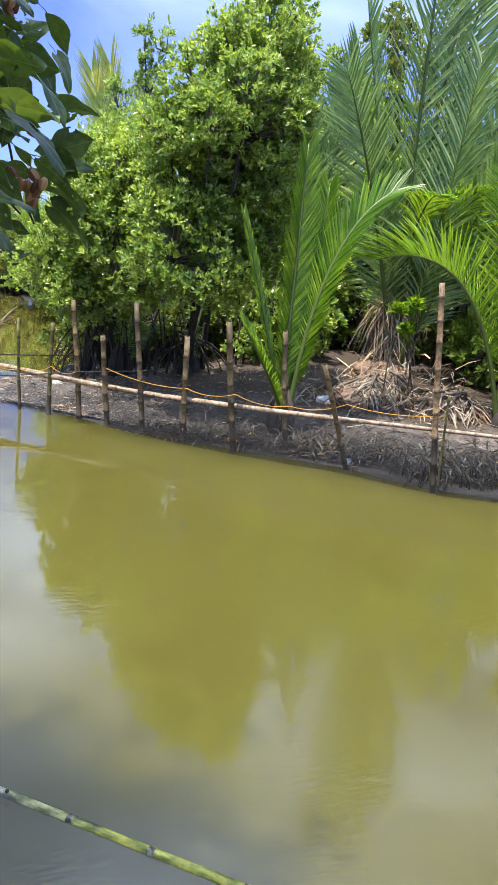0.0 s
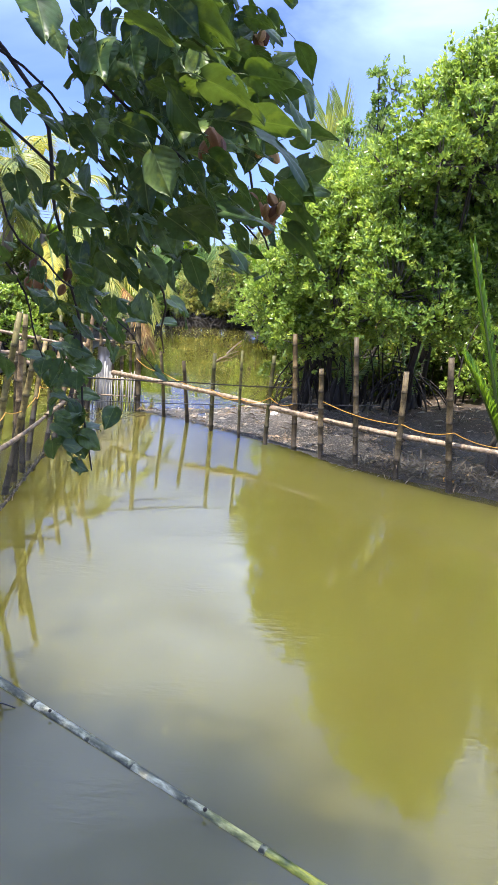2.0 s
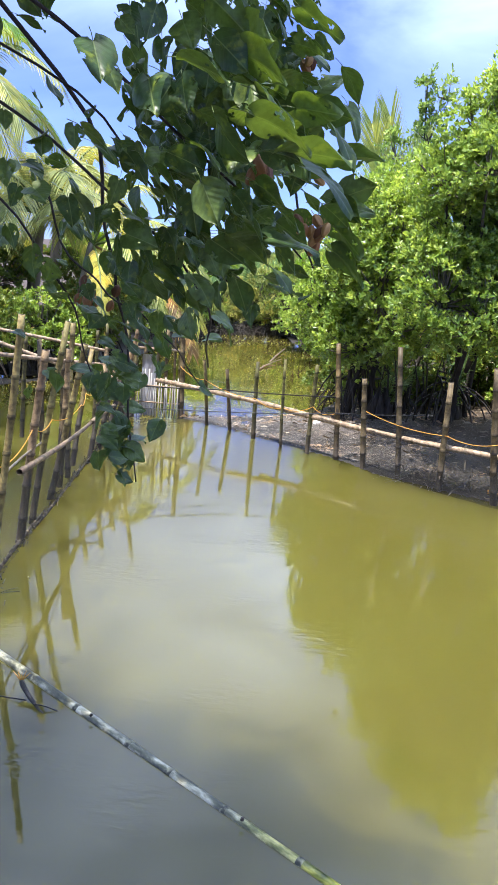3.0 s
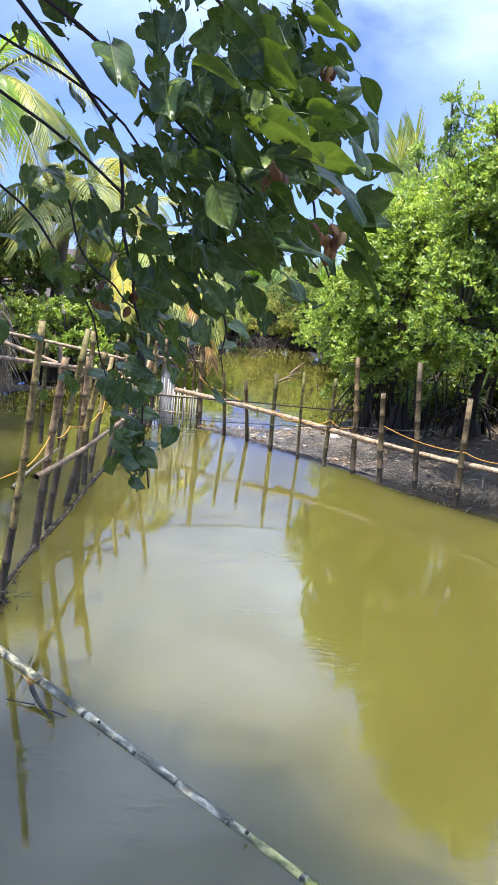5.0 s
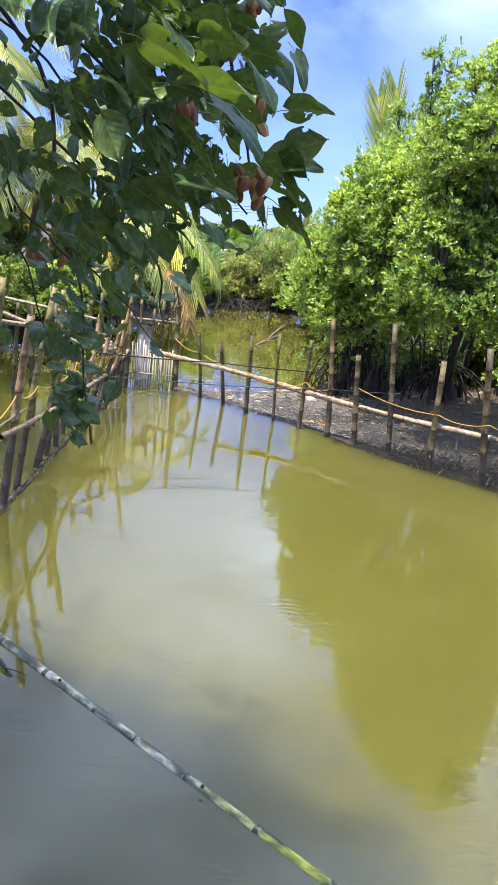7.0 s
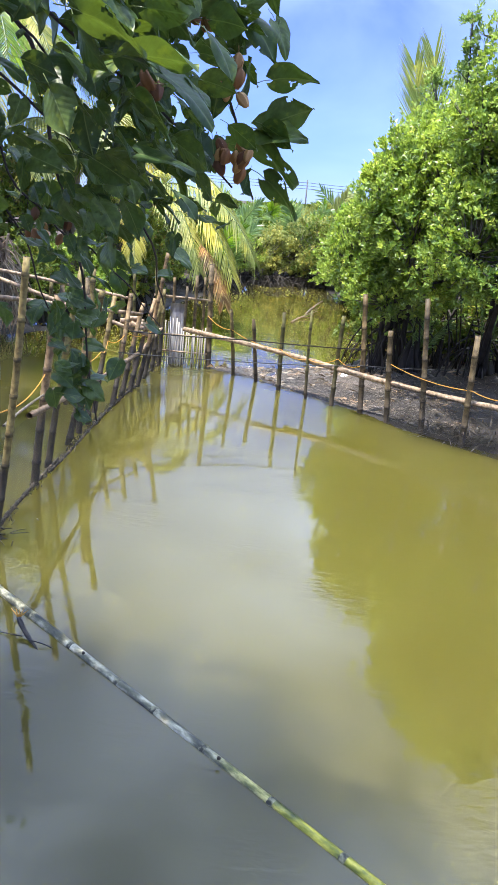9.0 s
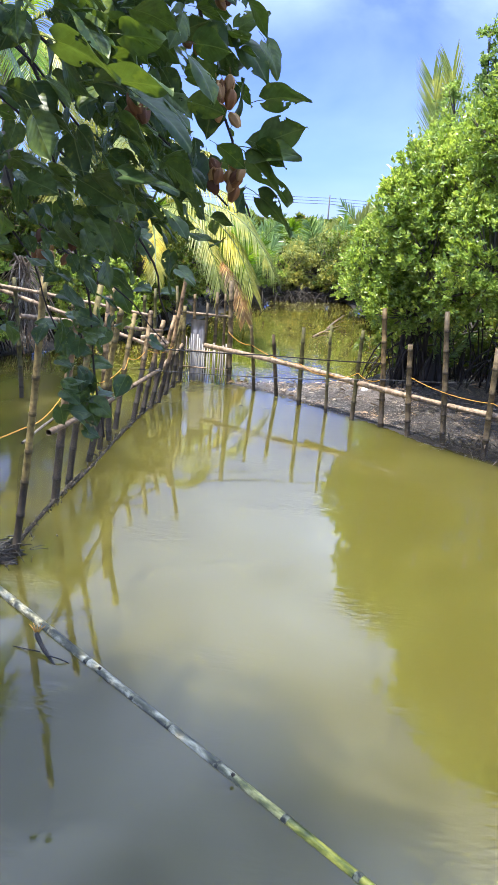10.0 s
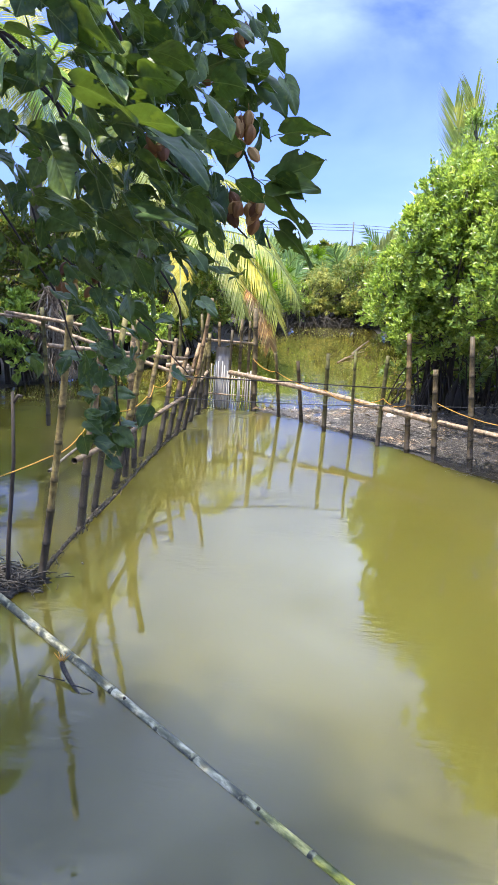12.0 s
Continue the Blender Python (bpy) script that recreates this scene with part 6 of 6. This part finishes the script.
for c, r, count in (((0.08, 0.95, 2.61), 0.040, 9), ((0.03, 0.92, 2.68), 0.050, 9), ((-0.02, 0.98, 2.56), 0.050, 5), ((0.10, 1.08, 2.54), 0.035, 7), ((0.03, 1.10, 2.48), 0.045, 7), ((-0.08, 1.10, 2.62), 0.060, 3), ((0.12, 1.25, 2.62), 0.040, 6), ((0.02, 1.30, 2.43), 0.050, 7)):
    for k in range(count):
        off = Vector((rng.gauss(0, 1), rng.gauss(0, 1), rng.gauss(0, 1))) * r
        put_leaf(Vector(c) + off, (rng.uniform(0.2, 1.0), rng.uniform(-0.4, 0.4), rng.uniform(-0.8, 0.0)), (rng.uniform(-0.4, 0.4), rng.uniform(-0.35, 0.8), rng.uniform(0.45, 1.0)), rng.uniform(0.042, 0.076))


def pod_mesh():
    """A five-lobed papery seed pod, hanging."""
    bm = bmesh.new()
    bmesh.ops.create_uvsphere(bm, u_segments=15, v_segments=9, radius=0.5)
    for v in bm.verts:
        a = math.atan2(v.co.y, v.co.x)
        lobe = 1 + 0.36 * math.cos(5 * a) * (1 - abs(v.co.z) * 1.2)
        v.co = Vector((v.co.x * 0.62 * lobe, v.co.y * 0.62 * lobe, v.co.z * (1.05 + 0.25 * abs(v.co.z) - 0.25 * v.co.z))) * (1 + 0.10 * noise.noise(v.co * 5))
    for f in bm.faces:
        f.smooth = True
    tube(bm, [(0, 0, 0.45), (0.02, 0, 0.7), (0.05, 0.02, 0.9)], 0.02, 5)
    me = bpy.data.meshes.new("pod")
    bm.to_mesh(me)
    bm.free()
    me.materials.append(POD)
    return me


POD_MESH = pod_mesh()
for c, count, r in (((0.180, 1.50, 2.474), 15, 0.017), ((0.165, 1.50, 2.6), 6, 0.011), ((0.165, 1.50, 2.64), 6, 0.011), ((0.125, 1.54, 2.722), 4, 0.009), ((0.155, 1.54, 2.819), 3, 0.008), ((0.078, 1.19, 2.565), 4, 0.010), ((-0.345, 2.0, 2.275), 7, 0.026)):
    for k in range(count):
        ob = new("pod", POD_MESH)
        p = Vector(c) + Vector((rng.gauss(0, 1), rng.gauss(0, 0.8), rng.gauss(0, 0.8))) * r * 1.25
        ob.parent = nearest_branch(p)
        ob.matrix_basis = Matrix.Translation(p - B0) @ Euler((rng.uniform(-.6, .6), rng.uniform(-.6, .6), rng.uniform(0, 6))).to_matrix().to_4x4() @ Matrix.Scale(rng.uniform(0.024, 0.037), 4)

# unseen upper crown of the same tree, out over the bank, placed for shade
r = np.random.default_rng(91)
SHADE_CROWN = [(-3.1, -0.5, 4.6, 0.7, 0.8, 0.4, 2000), (-2.7, -1.8, 4.7, 0.9, 0.8, 0.4, 2000), (-2.0, 1.95, 4.8, 0.48, 0.38, 0.3, 1400), (-2.9, 2.1, 4.7, 0.6, 0.6, 0.3, 1500), (-2.3, 0.8, 4.7, 0.5, 0.6, 0.3, 1200), (-1.5, 1.75, 4.9, 0.34, 0.32, 0.3, 600), (-0.7, -1.9, 4.7, 0.9, 0.6, 0.3, 1500),
         # two clumps added above the hanging spray to shade its leaves
         (-0.25, 1.35, 3.55, 0.3, 0.35, 0.08, 300), (-0.65, 1.75, 3.6, 0.25, 0.25, 0.1, 260),
         # three clumps added to shade the pond
         (-4.4, 3.2, 5.2, 0.7, 0.7, 0.3, 1500), (-5.0, 5.0, 5.4, 0.7, 0.8, 0.3, 1700), (-4.6, 6.6, 5.6, 0.7, 0.7, 0.3, 1500)]
p = np.concatenate([r.normal(0, 1, (k, 3)) * np.array([sx, sy, sz]) + np.array([cx, cy, cz]) for cx, cy, cz, sx, sy, sz, k in SHADE_CROWN])
a = r.normal(0, 0.5, p.shape) + np.array([0, 0, 0.8])
v, f = leaf_cloud(p - np.array(B0), a, 3, 0.10, 0.08, r, wilt=0.5)
UPPER_LEAF = leaf_material("upper_broad_leaf", (0.030, 0.068, 0.020), (0.045, 0.095, 0.024), (0.085, 0.14, 0.028), (0.24, 0.36, 0.02), 0.30, 0.30)
mesh_from("crown", v, f, UPPER_LEAF, broad)
bm = bmesh.new()
for k in range(9):
    q = Vector((0.3, 0.2, 3.3))
    # the last two limbs reach the clumps added over the pond
    e = Vector((rng.uniform(-1.2, 1.5), rng.uniform(-1.5, 3.2), rng.uniform(4.2, 4.8))) if k < 7 else Vector((-2.4, 3.2 + 2.4 * (k - 7), 5.3))
    tube(bm, arc(q, (q + e) / 2 + Vector((0, 0, 0.3)), e, 6), [0.06, 0.05, 0.04, 0.03, 0.02, 0.01], 6)
part("limb", bm, TWIG, broad)
